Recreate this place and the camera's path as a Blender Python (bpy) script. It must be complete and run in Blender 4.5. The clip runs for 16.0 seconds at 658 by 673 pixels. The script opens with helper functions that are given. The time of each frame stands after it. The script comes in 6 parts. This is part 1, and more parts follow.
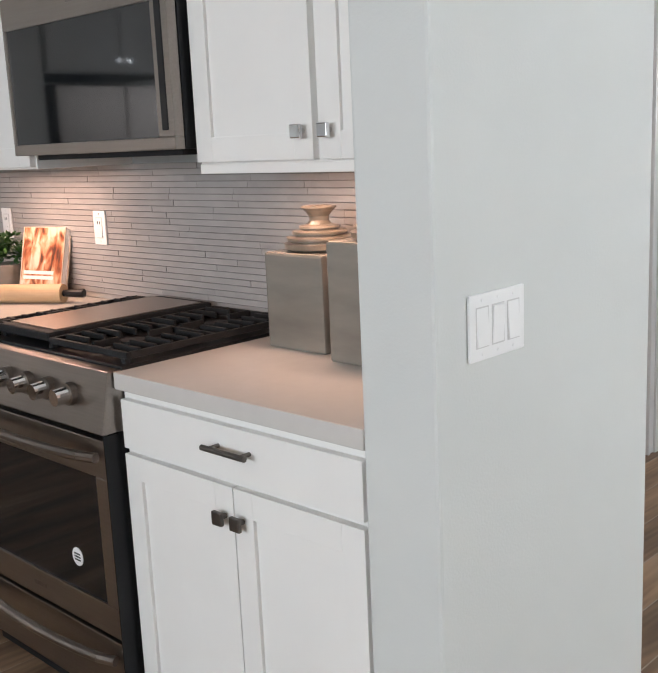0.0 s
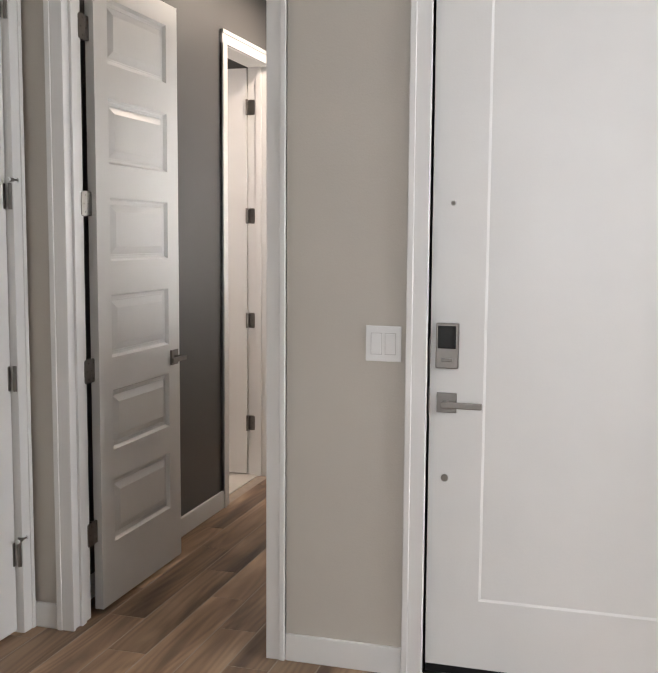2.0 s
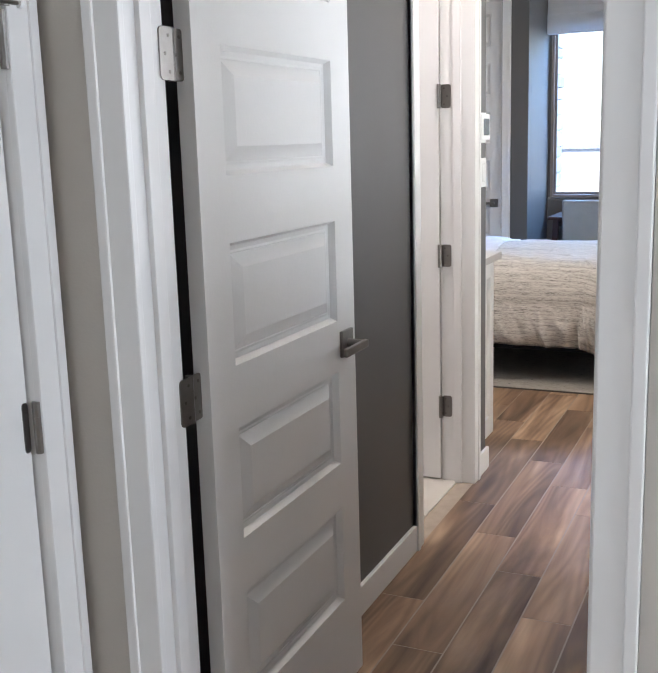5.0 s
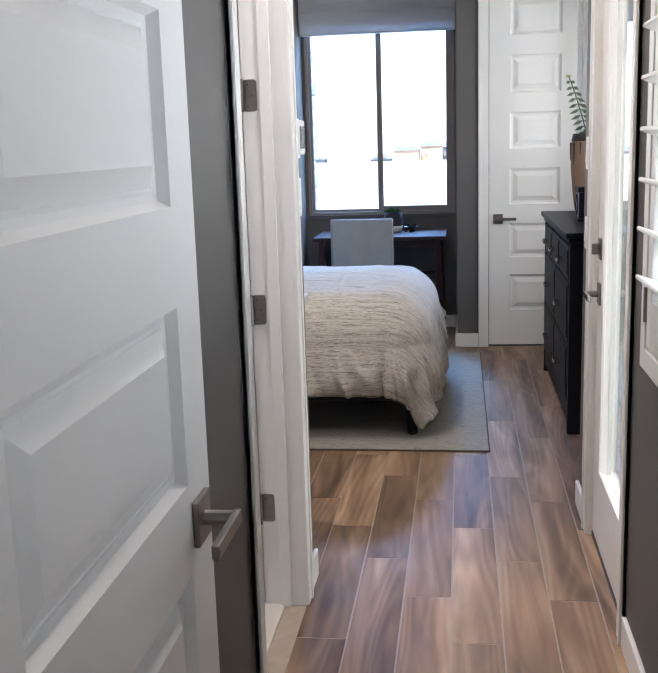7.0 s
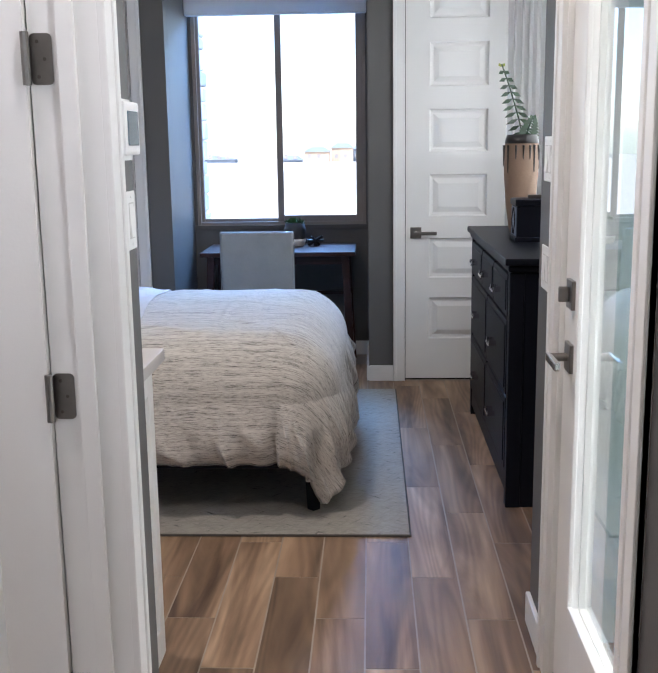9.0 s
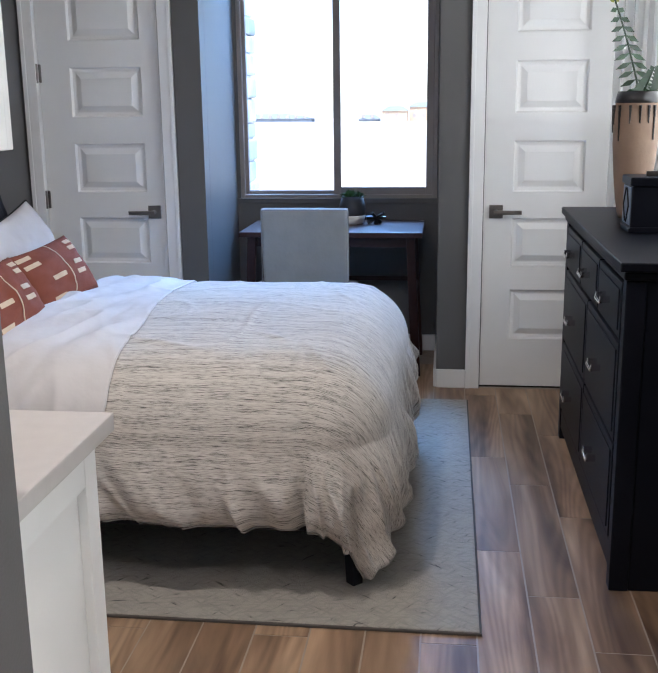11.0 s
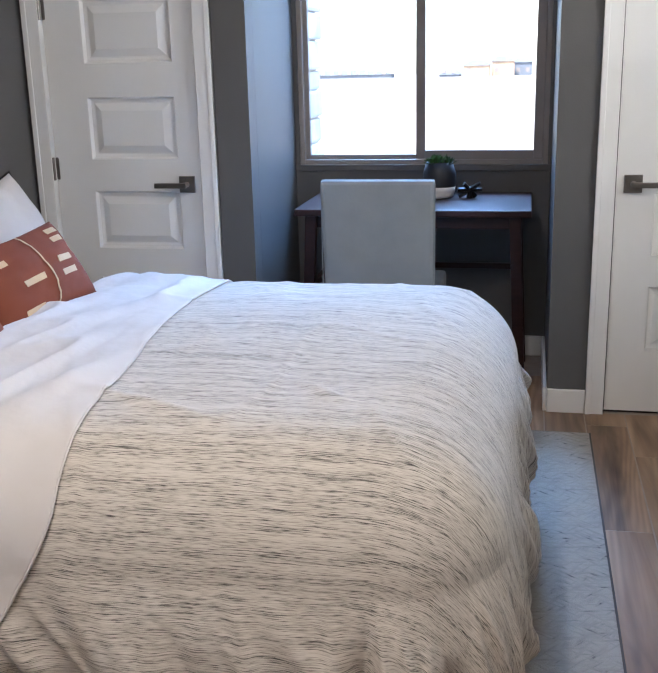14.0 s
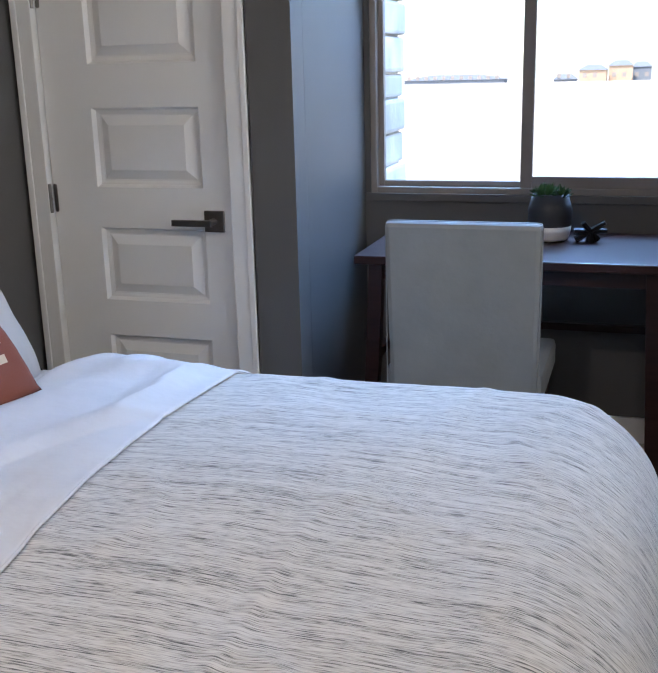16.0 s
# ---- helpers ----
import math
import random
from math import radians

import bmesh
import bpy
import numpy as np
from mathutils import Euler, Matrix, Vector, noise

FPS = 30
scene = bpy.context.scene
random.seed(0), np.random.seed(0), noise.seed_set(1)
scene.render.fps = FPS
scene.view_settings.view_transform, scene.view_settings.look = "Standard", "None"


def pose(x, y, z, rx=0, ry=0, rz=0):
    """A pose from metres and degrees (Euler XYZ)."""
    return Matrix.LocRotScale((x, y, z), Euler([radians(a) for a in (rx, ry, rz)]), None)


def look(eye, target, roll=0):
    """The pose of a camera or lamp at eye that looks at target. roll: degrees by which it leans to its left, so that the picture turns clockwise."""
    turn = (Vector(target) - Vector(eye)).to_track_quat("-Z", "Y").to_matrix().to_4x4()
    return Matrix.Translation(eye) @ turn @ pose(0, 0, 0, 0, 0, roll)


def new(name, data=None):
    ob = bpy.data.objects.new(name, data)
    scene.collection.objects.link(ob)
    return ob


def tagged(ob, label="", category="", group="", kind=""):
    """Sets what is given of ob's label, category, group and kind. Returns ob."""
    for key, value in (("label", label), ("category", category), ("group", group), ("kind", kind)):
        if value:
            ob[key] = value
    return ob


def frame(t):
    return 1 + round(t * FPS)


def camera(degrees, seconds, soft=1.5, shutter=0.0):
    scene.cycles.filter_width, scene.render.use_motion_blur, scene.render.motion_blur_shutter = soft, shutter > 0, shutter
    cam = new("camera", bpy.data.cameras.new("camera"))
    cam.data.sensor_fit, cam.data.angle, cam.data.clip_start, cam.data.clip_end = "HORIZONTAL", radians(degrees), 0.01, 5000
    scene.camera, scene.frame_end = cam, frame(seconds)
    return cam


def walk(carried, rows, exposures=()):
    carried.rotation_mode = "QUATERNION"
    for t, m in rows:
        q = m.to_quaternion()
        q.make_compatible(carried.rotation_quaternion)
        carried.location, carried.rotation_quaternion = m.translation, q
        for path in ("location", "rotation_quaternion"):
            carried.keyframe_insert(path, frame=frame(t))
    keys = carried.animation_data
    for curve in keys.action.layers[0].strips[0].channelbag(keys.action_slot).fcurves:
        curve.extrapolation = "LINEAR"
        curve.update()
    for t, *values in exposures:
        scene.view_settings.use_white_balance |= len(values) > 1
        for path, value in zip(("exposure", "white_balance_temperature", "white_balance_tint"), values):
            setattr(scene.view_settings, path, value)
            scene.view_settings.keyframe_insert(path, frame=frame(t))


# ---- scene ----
cam = camera(37.2, 16.0)
PATH = [
    (0, (1.288, 0.841, 1.41), (-0.085, 2.241, 1.017), -2.6),
    (0.5, (1.254, 0.975, 1.39), (0.173, 2.61, 0.99), -2.1),
    (1, (1.223, 1.186, 1.424), (0.459, 3.001, 1.078), -1.9),
    (1.5, (1.247, 1.428, 1.421), (0.662, 3.325, 1.177), -0.6),
    (2, (1.254, 1.697, 1.434), (0.693, 3.606, 1.227), 0.4),
    (2.5, (1.157, 1.994, 1.416), (0.559, 3.89, 1.196), -0.4),
    (3, (1.075, 2.293, 1.399), (0.339, 4.134, 1.137), -1.1),
    (3.5, (0.982, 2.589, 1.404), (0.074, 4.344, 1.096), -1.1),
    (6, (-0.002, 3.847, 1.38), (-0.615, 5.702, 0.953), -1.6),
    (6.5, (-0.099, 4.062, 1.401), (-0.551, 5.968, 1.001), -1.4),
    (7, (-0.215, 4.299, 1.401), (-0.483, 6.243, 1.014), -1.8),
    (7.5, (-0.224, 4.521, 1.39), (-0.39, 6.476, 1.002), -1.7),
    (8, (-0.189, 4.789, 1.401), (-0.309, 6.749, 1.02), -1.1),
    (8.5, (-0.225, 5.056, 1.391), (-0.31, 7.018, 1.01), -0.8),
    (11, (-0.195, 6.242, 1.388), (-0.432, 8.172, 0.922), -0.7),
    (11.5, (-0.182, 6.434, 1.377), (-0.514, 8.35, 0.909), -0.4),
    (12, (-0.256, 6.616, 1.368), (-0.678, 8.509, 0.881), -0.4),
    (12.5, (-0.309, 6.737, 1.36), (-0.871, 8.588, 0.85), -0.8),
    (13, (-0.281, 6.955, 1.346), (-1.009, 8.742, 0.82), -1.4),
    (13.5, (-0.252, 7.114, 1.34), (-0.932, 8.913, 0.79), -1.6),
    (14, (-0.332, 7.318, 1.324), (-0.723, 9.202, 0.779), -1.4),
    (14.5, (-0.351, 7.563, 1.306), (-0.655, 9.467, 0.773), -0.4),
    (15, (-0.347, 7.834, 1.323), (-0.812, 9.707, 0.796), 0.2),
    (15.5, (-0.417, 8.078, 1.321), (-0.98, 9.922, 0.789), -0.5),
    (16, (-0.419, 8.301, 1.304), (-1.017, 10.134, 0.773), -1.5),
]
EXPOSURES = [(0, 2.12, 6200, 10), (1, 1.98, 6300, 11), (2, 2.02, 6550, 13), (2.5, 2.15, 6550, 13), (3.5, 2.4, 6250, 11), (6, 2.32, 5800, 11), (7.5, 2.1, 5750, 11), (8.5, 2.1, 5600, 11), (11, 2.16, 5600, 11), (12.5, 2.34, 5650, 12), (14, 2.30, 5950, 12), (16, 1.9, 6150, 12)]
walk(cam, [(t, look(eye, target, roll)) for t, eye, target, roll in PATH], EXPOSURES)

# ---- world, sun, large lights ----
world = bpy.data.worlds.new("sky")
scene.world = world
world.use_nodes = True
wn = world.node_tree.nodes
sky = wn.new("ShaderNodeTexSky")
sky.sky_type = "NISHITA"
sky.sun_disc = False
sky.sun_elevation, sky.sun_rotation = radians(62), radians(200)
wn["Background"].inputs["Strength"].default_value = 0.15
world.node_tree.links.new(sky.outputs[0], wn["Background"].inputs[0])
sun = new("sun", bpy.data.lights.new("sun", "SUN"))
sun.data.energy, sun.data.angle, sun.data.color = 2.6, radians(0.5), (1.0, 0.95, 0.88)
sun.matrix_world = look((0, 0, 30), (5.4, 14.8, 0))


def area(name, eye, target, w, h, watts, colour):
    lamp = new(name, bpy.data.lights.new(name, "AREA"))
    lamp.data.shape, lamp.data.size, lamp.data.size_y = "RECTANGLE", w, h
    lamp.data.energy, lamp.data.color = watts, colour
    lamp.matrix_world = look(eye, target)
    return lamp


# added fill lamps in front of closed great-room walls, in place of daylight
area("great_room_fill_light", (0.8, -3.85, 2.0), (0.8, 0, 2.7), 4.2, 1.3, 48, (0.92, 0.96, 1.0))
area("great_room_side_fill", (4.35, 4.0, 2.0), (-0.7, 4.05, 2.9), 1.3, 1.3, 30, (0.92, 0.96, 1.0))
# added lamp within the walled porch, in place of low daylight from the patio
area("patio_fill_light", (1.70, 7.20, 0.95), (-1, 7.20, 0.85), 1.3, 0.9, 6.5, (1.0, 0.94, 0.84))
area("bedroom_downlight", (-1.0, 7.95, 2.729), (-1.0, 7.95, 0), 0.13, 0.13, 6.4, (1.0, 0.84, 0.69))
area("hall_downlight", (-0.23, 6.70, 2.729), (-0.23, 6.70, 0), 0.13, 0.13, 4.0, (1.0, 0.84, 0.69))
area("shutter_window_light", (0.46, 5.96, 1.42), (-1, 5.96, 0.8), 1.15, 0.95, 4.4, (0.95, 0.98, 1.0))
area("alcove_sky_light", (-0.35, 14.2, 4.1), (-0.95, 10.0, 0.75), 2.3, 1.7, 150, (0.30, 0.55, 1.0))
area("bedroom_side_window_light", (0.90, 9.95, 1.62), (-1, 9.95, 1.5), 1.45, 1.25, 6.4, (1.0, 0.96, 0.87))
area("undercabinet_light_1", (-0.22, 2.46, 1.345), (-0.22, 2.46, 0), 0.6, 0.05, 0.75, (1.0, 0.60, 0.42))
area("undercabinet_light_2", (-1.75, 2.46, 1.345), (-1.75, 2.46, 0), 0.5, 0.05, 0.9, (1.0, 0.60, 0.42))
area("bath_light", (-1.9, 6.4, 2.6), (-1.9, 6.4, 0), 0.5, 0.5, 6.0, (1.0, 0.84, 0.76))


# ---- materials ----
def material(name, rgb, rough=0.5, metal=0.0, vary=0.06, scale=8.0, bump=0.05, bscale=120.0, coat=0.0, object_vary=0.0, stretch=(1, 1, 1)):
    """A surface with slow blotches of tone, fine grain and slight relief."""
    m = bpy.data.materials.new(name)
    m.use_nodes = True
    n, l = m.node_tree.nodes, m.node_tree.links
    b = n["Principled BSDF"]
    b.inputs["Roughness"].default_value, b.inputs["Metallic"].default_value = rough, metal
    b.inputs["Coat Weight"].default_value = coat
    co = n.new("ShaderNodeTexCoord")
    mp = n.new("ShaderNodeMapping")
    mp.inputs["Scale"].default_value = stretch
    l.new(co.outputs["Object"], mp.inputs["Vector"])
    big = n.new("ShaderNodeTexNoise")
    big.inputs["Scale"].default_value, big.inputs["Detail"].default_value = scale, 4
    fine = n.new("ShaderNodeTexNoise")
    fine.inputs["Scale"].default_value, fine.inputs["Detail"].default_value = bscale, 3
    l.new(mp.outputs[0], big.inputs["Vector"])
    l.new(mp.outputs[0], fine.inputs["Vector"])
    ramp = n.new("ShaderNodeMapRange")
    ramp.inputs["To Min"].default_value, ramp.inputs["To Max"].default_value = 1 - vary, 1 + vary
    ramp.inputs["From Min"].default_value, ramp.inputs["From Max"].default_value = 0.3, 0.7
    l.new(big.outputs["Fac"], ramp.inputs["Value"])
    mul = n.new("ShaderNodeMix")
    mul.data_type, mul.blend_type = "RGBA", "MULTIPLY"
    mul.inputs["Factor"].default_value = 1
    mul.inputs[6].default_value = (*rgb, 1)
    l.new(ramp.outputs[0], mul.inputs[7])
    out = mul.outputs[2]
    if object_vary:
        info = n.new("ShaderNodeObjectInfo")
        r2 = n.new("ShaderNodeMapRange")
        r2.inputs["To Min"].default_value, r2.inputs["To Max"].default_value = 1 - object_vary, 1 + object_vary
        l.new(info.outputs["Random"], r2.inputs["Value"])
        m2 = n.new("ShaderNodeMix")
        m2.data_type, m2.blend_type = "RGBA", "MULTIPLY"
        m2.inputs["Factor"].default_value = 1
        l.new(out, m2.inputs[6])
        l.new(r2.outputs[0], m2.inputs[7])
        out = m2.outputs[2]
    l.new(out, b.inputs["Base Color"])
    if bump:
        bp = n.new("ShaderNodeBump")
        bp.inputs["Strength"].default_value, bp.inputs["Distance"].default_value = bump, 0.004
        l.new(fine.outputs["Fac"], bp.inputs["Height"])
        l.new(bp.outputs[0], b.inputs["Normal"])
    return m


def plank_material():
    m = bpy.data.materials.new("wood_plank_tile")
    m.use_nodes = True
    n, l = m.node_tree.nodes, m.node_tree.links
    b = n["Principled BSDF"]
    co = n.new("ShaderNodeTexCoord")
    info = n.new("ShaderNodeObjectInfo")
    shift = n.new("ShaderNodeVectorMath")
    shift.operation = "SCALE"
    shift.inputs[0].default_value = (7.3, 31.0, 5.1)
    l.new(info.outputs["Random"], shift.inputs["Scale"])
    add = n.new("ShaderNodeVectorMath")
    l.new(co.outputs["Object"], add.inputs[0])
    l.new(shift.outputs[0], add.inputs[1])
    mp = n.new("ShaderNodeMapping")
    mp.inputs["Scale"].default_value = (6.5, 0.75, 1)
    l.new(add.outputs[0], mp.inputs["Vector"])
    grain = n.new("ShaderNodeTexNoise")
    grain.inputs["Scale"].default_value, grain.inputs["Detail"].default_value, grain.inputs["Distortion"].default_value = 1.0, 5, 1.0
    l.new(mp.outputs[0], grain.inputs["Vector"])
    ramp = n.new("ShaderNodeValToRGB")
    e = ramp.color_ramp.elements
    e[0].position, e[0].color = 0.27, (0.070, 0.040, 0.026, 1)
    e[1].position, e[1].color = 0.72, (0.49, 0.34, 0.215, 1)
    mid = e.new(0.5)
    mid.color = (0.275, 0.176, 0.108, 1)
    l.new(grain.outputs["Fac"], ramp.inputs[0])
    mp2 = n.new("ShaderNodeMapping")
    mp2.inputs["Scale"].default_value = (110, 5, 1)
    l.new(add.outputs[0], mp2.inputs["Vector"])
    fine = n.new("ShaderNodeTexNoise")
    fine.inputs["Scale"].default_value, fine.inputs["Detail"].default_value = 1.0, 4
    l.new(mp2.outputs[0], fine.inputs["Vector"])
    mp3 = n.new("ShaderNodeMapping")
    mp3.inputs["Scale"].default_value = (5.5, 0.55, 1)
    l.new(add.outputs[0], mp3.inputs["Vector"])
    figure = n.new("ShaderNodeTexNoise")
    figure.inputs["Scale"].default_value, figure.inputs["Detail"].default_value = 1.0, 1.5
    l.new(mp3.outputs[0], figure.inputs["Vector"])
    turns = n.new("ShaderNodeMath")
    turns.operation = "MULTIPLY"
    turns.inputs[1].default_value = 95
    l.new(figure.outputs["Fac"], turns.inputs[0])
    rings = n.new("ShaderNodeMath")
    rings.operation = "SINE"
    l.new(turns.outputs[0], rings.inputs[0])
    ring_tone = n.new("ShaderNodeMapRange")
    ring_tone.inputs["From Min"].default_value = -1
    ring_tone.inputs["To Min"].default_value, ring_tone.inputs["To Max"].default_value = 0.84, 1.08
    l.new(rings.outputs[0], ring_tone.inputs["Value"])
    tone = n.new("ShaderNodeMapRange")
    tone.inputs["To Min"].default_value, tone.inputs["To Max"].default_value = 0.74, 1.24
    l.new(info.outputs["Random"], tone.inputs["Value"])
    fr = n.new("ShaderNodeMapRange")
    fr.inputs["To Min"].default_value, fr.inputs["To Max"].default_value = 0.88, 1.12
    l.new(fine.outputs["Fac"], fr.inputs["Value"])
    mm = n.new("ShaderNodeMath")
    mm.operation = "MULTIPLY"
    l.new(tone.outputs[0], mm.inputs[0])
    l.new(fr.outputs[0], mm.inputs[1])
    mix = n.new("ShaderNodeMix")
    mix.data_type, mix.blend_type = "RGBA", "MULTIPLY"
    mix.inputs["Factor"].default_value = 1
    l.new(ramp.outputs[0], mix.inputs[6])
    m3 = n.new("ShaderNodeMath")
    m3.operation = "MULTIPLY"
    l.new(mm.outputs[0], m3.inputs[0])
    l.new(ring_tone.outputs[0], m3.inputs[1])
    l.new(m3.outputs[0], mix.inputs[7])
    l.new(mix.outputs[2], b.inputs["Base Color"])
    rr = n.new("ShaderNodeMapRange")
    rr.inputs["To Min"].default_value, rr.inputs["To Max"].default_value = 0.40, 0.56
    l.new(fine.outputs["Fac"], rr.inputs["Value"])
    l.new(rr.outputs[0], b.inputs["Roughness"])
    bp = n.new("ShaderNodeBump")
    bp.inputs["Strength"].default_value, bp.inputs["Distance"].default_value = 0.12, 0.003
    l.new(fine.outputs["Fac"], bp.inputs["Height"])
    l.new(bp.outputs[0], b.inputs["Normal"])
    return m


def striped_cloth():
    """Off-white woven cloth with broken dark weft lines along x."""
    m = bpy.data.materials.new("striped_duvet_cloth")
    m.use_nodes = True
    n, l = m.node_tree.nodes, m.node_tree.links
    b = n["Principled BSDF"]
    b.inputs["Roughness"].default_value = 0.9
    b.inputs["Sheen Weight"].default_value = 0.2
    uv = n.new("ShaderNodeUVMap")
    mp = n.new("ShaderNodeMapping")
    mp.inputs["Scale"].default_value = (13, 520, 1)
    l.new(uv.outputs[0], mp.inputs["Vector"])
    a = n.new("ShaderNodeTexNoise")
    a.inputs["Scale"].default_value, a.inputs["Detail"].default_value, a.inputs["Roughness"].default_value = 1.0, 2, 0.5
    l.new(mp.outputs[0], a.inputs["Vector"])
    md = n.new("ShaderNodeMapping")
    md.inputs["Scale"].default_value = (46, 490, 1)
    l.new(uv.outputs[0], md.inputs["Vector"])
    dashes = n.new("ShaderNodeTexNoise")
    dashes.inputs["Scale"].default_value, dashes.inputs["Detail"].default_value = 1.0, 1
    l.new(md.outputs[0], dashes.inputs["Vector"])
    lines = n.new("ShaderNodeMix")
    lines.inputs["Factor"].default_value = 0.42
    l.new(a.outputs["Fac"], lines.inputs["A"])
    l.new(dashes.outputs["Fac"], lines.inputs["B"])
    mq = n.new("ShaderNodeMapping")
    mq.inputs["Scale"].default_value = (2.6, 62, 1)
    l.new(uv.outputs[0], mq.inputs["Vector"])
    band = n.new("ShaderNodeTexNoise")
    band.inputs["Scale"].default_value, band.inputs["Detail"].default_value = 1.0, 3
    l.new(mq.outputs[0], band.inputs["Vector"])
    mixed = n.new("ShaderNodeMath")
    mixed.operation = "MULTIPLY_ADD"
    mixed.inputs[1].default_value = 0.30
    l.new(band.outputs["Fac"], mixed.inputs[0])
    l.new(lines.outputs["Result"], mixed.inputs[2])
    r = n.new("ShaderNodeValToRGB")
    e = r.color_ramp.elements
    e[0].position, e[0].color = 0.496, (0.075, 0.071, 0.067, 1)
    e[1].position, e[1].color = 0.742, (0.63, 0.595, 0.545, 1)
    for at, c in ((0.564, (0.28, 0.262, 0.235, 1)), (0.612, (0.45, 0.42, 0.375, 1)), (0.672, (0.55, 0.515, 0.465, 1))):
        e.new(at).color = c
    l.new(mixed.outputs[0], r.inputs[0])
    l.new(r.outputs[0], b.inputs["Base Color"])
    w = n.new("ShaderNodeTexNoise")
    w.inputs["Scale"].default_value, w.inputs["Detail"].default_value = 300, 2
    l.new(uv.outputs[0], w.inputs["Vector"])
    sm = n.new("ShaderNodeMath")
    l.new(w.outputs["Fac"], sm.inputs[0])
    l.new(a.outputs["Fac"], sm.inputs[1])
    bp = n.new("ShaderNodeBump")
    bp.inputs["Strength"].default_value, bp.inputs["Distance"].default_value = 0.12, 0.003
    l.new(sm.outputs[0], bp.inputs["Height"])
    l.new(bp.outputs[0], b.inputs["Normal"])
    return m


def rug_material():
    m = bpy.data.materials.new("rug_pile")
    m.use_nodes = True
    n, l = m.node_tree.nodes, m.node_tree.links
    b = n["Principled BSDF"]
    b.inputs["Roughness"].default_value = 0.95
    co = n.new("ShaderNodeTexCoord")
    layers = []
    for turn, sc, at in ((8, (13, 80, 1), 0.0), (52, (16, 80, 1), 3.7), (-34, (15, 80, 1), 8.1)):
        mp = n.new("ShaderNodeMapping")
        mp.vector_type = "TEXTURE"
        mp.inputs["Rotation"].default_value = (0, 0, radians(turn))
        mp.inputs["Location"].default_value = (at, at, 0)
        mp.inputs["Scale"].default_value = (1 / sc[0], 1 / sc[1], 1)
        l.new(co.outputs["Object"], mp.inputs["Vector"])
        a = n.new("ShaderNodeTexNoise")
        a.inputs["Scale"].default_value, a.inputs["Detail"].default_value, a.inputs["Distortion"].default_value = 1.0, 4, 0.5
        l.new(mp.outputs[0], a.inputs["Vector"])
        layers.append(a)
    least = layers[0].outputs["Fac"]
    for a in layers[1:]:
        mn = n.new("ShaderNodeMath")
        mn.operation = "MINIMUM"
        l.new(least, mn.inputs[0])
        l.new(a.outputs["Fac"], mn.inputs[1])
        least = mn.outputs[0]
    r = n.new("ShaderNodeValToRGB")
    e = r.color_ramp.elements
    e[0].position, e[0].color = 0.26, (0.09, 0.085, 0.08, 1)
    e[1].position, e[1].color = 0.325, (0.30, 0.285, 0.25, 1)
    hi = e.new(0.52)
    hi.color = (0.385, 0.36, 0.315, 1)
    l.new(least, r.inputs[0])
    l.new(r.outputs[0], b.inputs["Base Color"])
    f = n.new("ShaderNodeTexNoise")
    f.inputs["Scale"].default_value = 260
    l.new(co.outputs["Object"], f.inputs["Vector"])
    bp = n.new("ShaderNodeBump")
    bp.inputs["Strength"].default_value, bp.inputs["Distance"].default_value = 0.6, 0.006
    l.new(f.outputs["Fac"], bp.inputs["Height"])
    l.new(bp.outputs[0], b.inputs["Normal"])
    return m


def glass_material(name, tint=(1, 1, 1)):
    m = bpy.data.materials.new(name)
    m.use_nodes = True
    b = m.node_tree.nodes["Principled BSDF"]
    b.inputs["Base Color"].default_value = (*tint, 1)
    b.inputs["Roughness"].default_value, b.inputs["Transmission Weight"].default_value, b.inputs["IOR"].default_value = 0.0, 1.0, 1.42
    return m


GREIGE = material("greige_wall_paint", (0.55, 0.51, 0.455), 0.6, vary=0.02, scale=3, bump=0.12, bscale=180)
PALE = material("pale_wall_paint", (0.60, 0.615, 0.595), 0.6, vary=0.02, scale=3, bump=0.12, bscale=180)
CHARCOAL = material("charcoal_wall_paint", (0.100, 0.097, 0.094), 0.55, vary=0.04, scale=3, bump=0.12, bscale=180)
CEILING = material("ceiling_paint", (0.78, 0.77, 0.75), 0.8, vary=0.02, scale=3, bump=0.2, bscale=90)
TRIM = material("white_trim_paint", (0.76, 0.75, 0.73), 0.38, vary=0.015, scale=5, bump=0.03, bscale=60)
DOOR = material("white_door_paint", (0.76, 0.75, 0.73), 0.4, vary=0.02, scale=4, bump=0.06, bscale=140)
CABINET = material("white_cabinet_lacquer", (0.80, 0.79, 0.76), 0.35, vary=0.015, scale=5, bump=0.02, bscale=80)
QUARTZ = material("pale_quartz", (0.57, 0.55, 0.52), 0.25, vary=0.015, scale=30, bump=0.0)
BARQUARTZ = material("warm_grey_quartz", (0.50, 0.47, 0.445), 0.3, vary=0.03, scale=30, bump=0.0)
NICKEL = material("brushed_nickel", (0.25, 0.232, 0.215), 0.34, metal=1.0, vary=0.08, scale=30, bump=0.05, bscale=300)
PEWTER = material("dark_pewter", (0.16, 0.145, 0.13), 0.4, metal=1.0, vary=0.1, scale=30, bump=0.05)
CHROME = material("polished_chrome", (0.75, 0.75, 0.76), 0.08, metal=1.0, vary=0.02, bump=0.0)
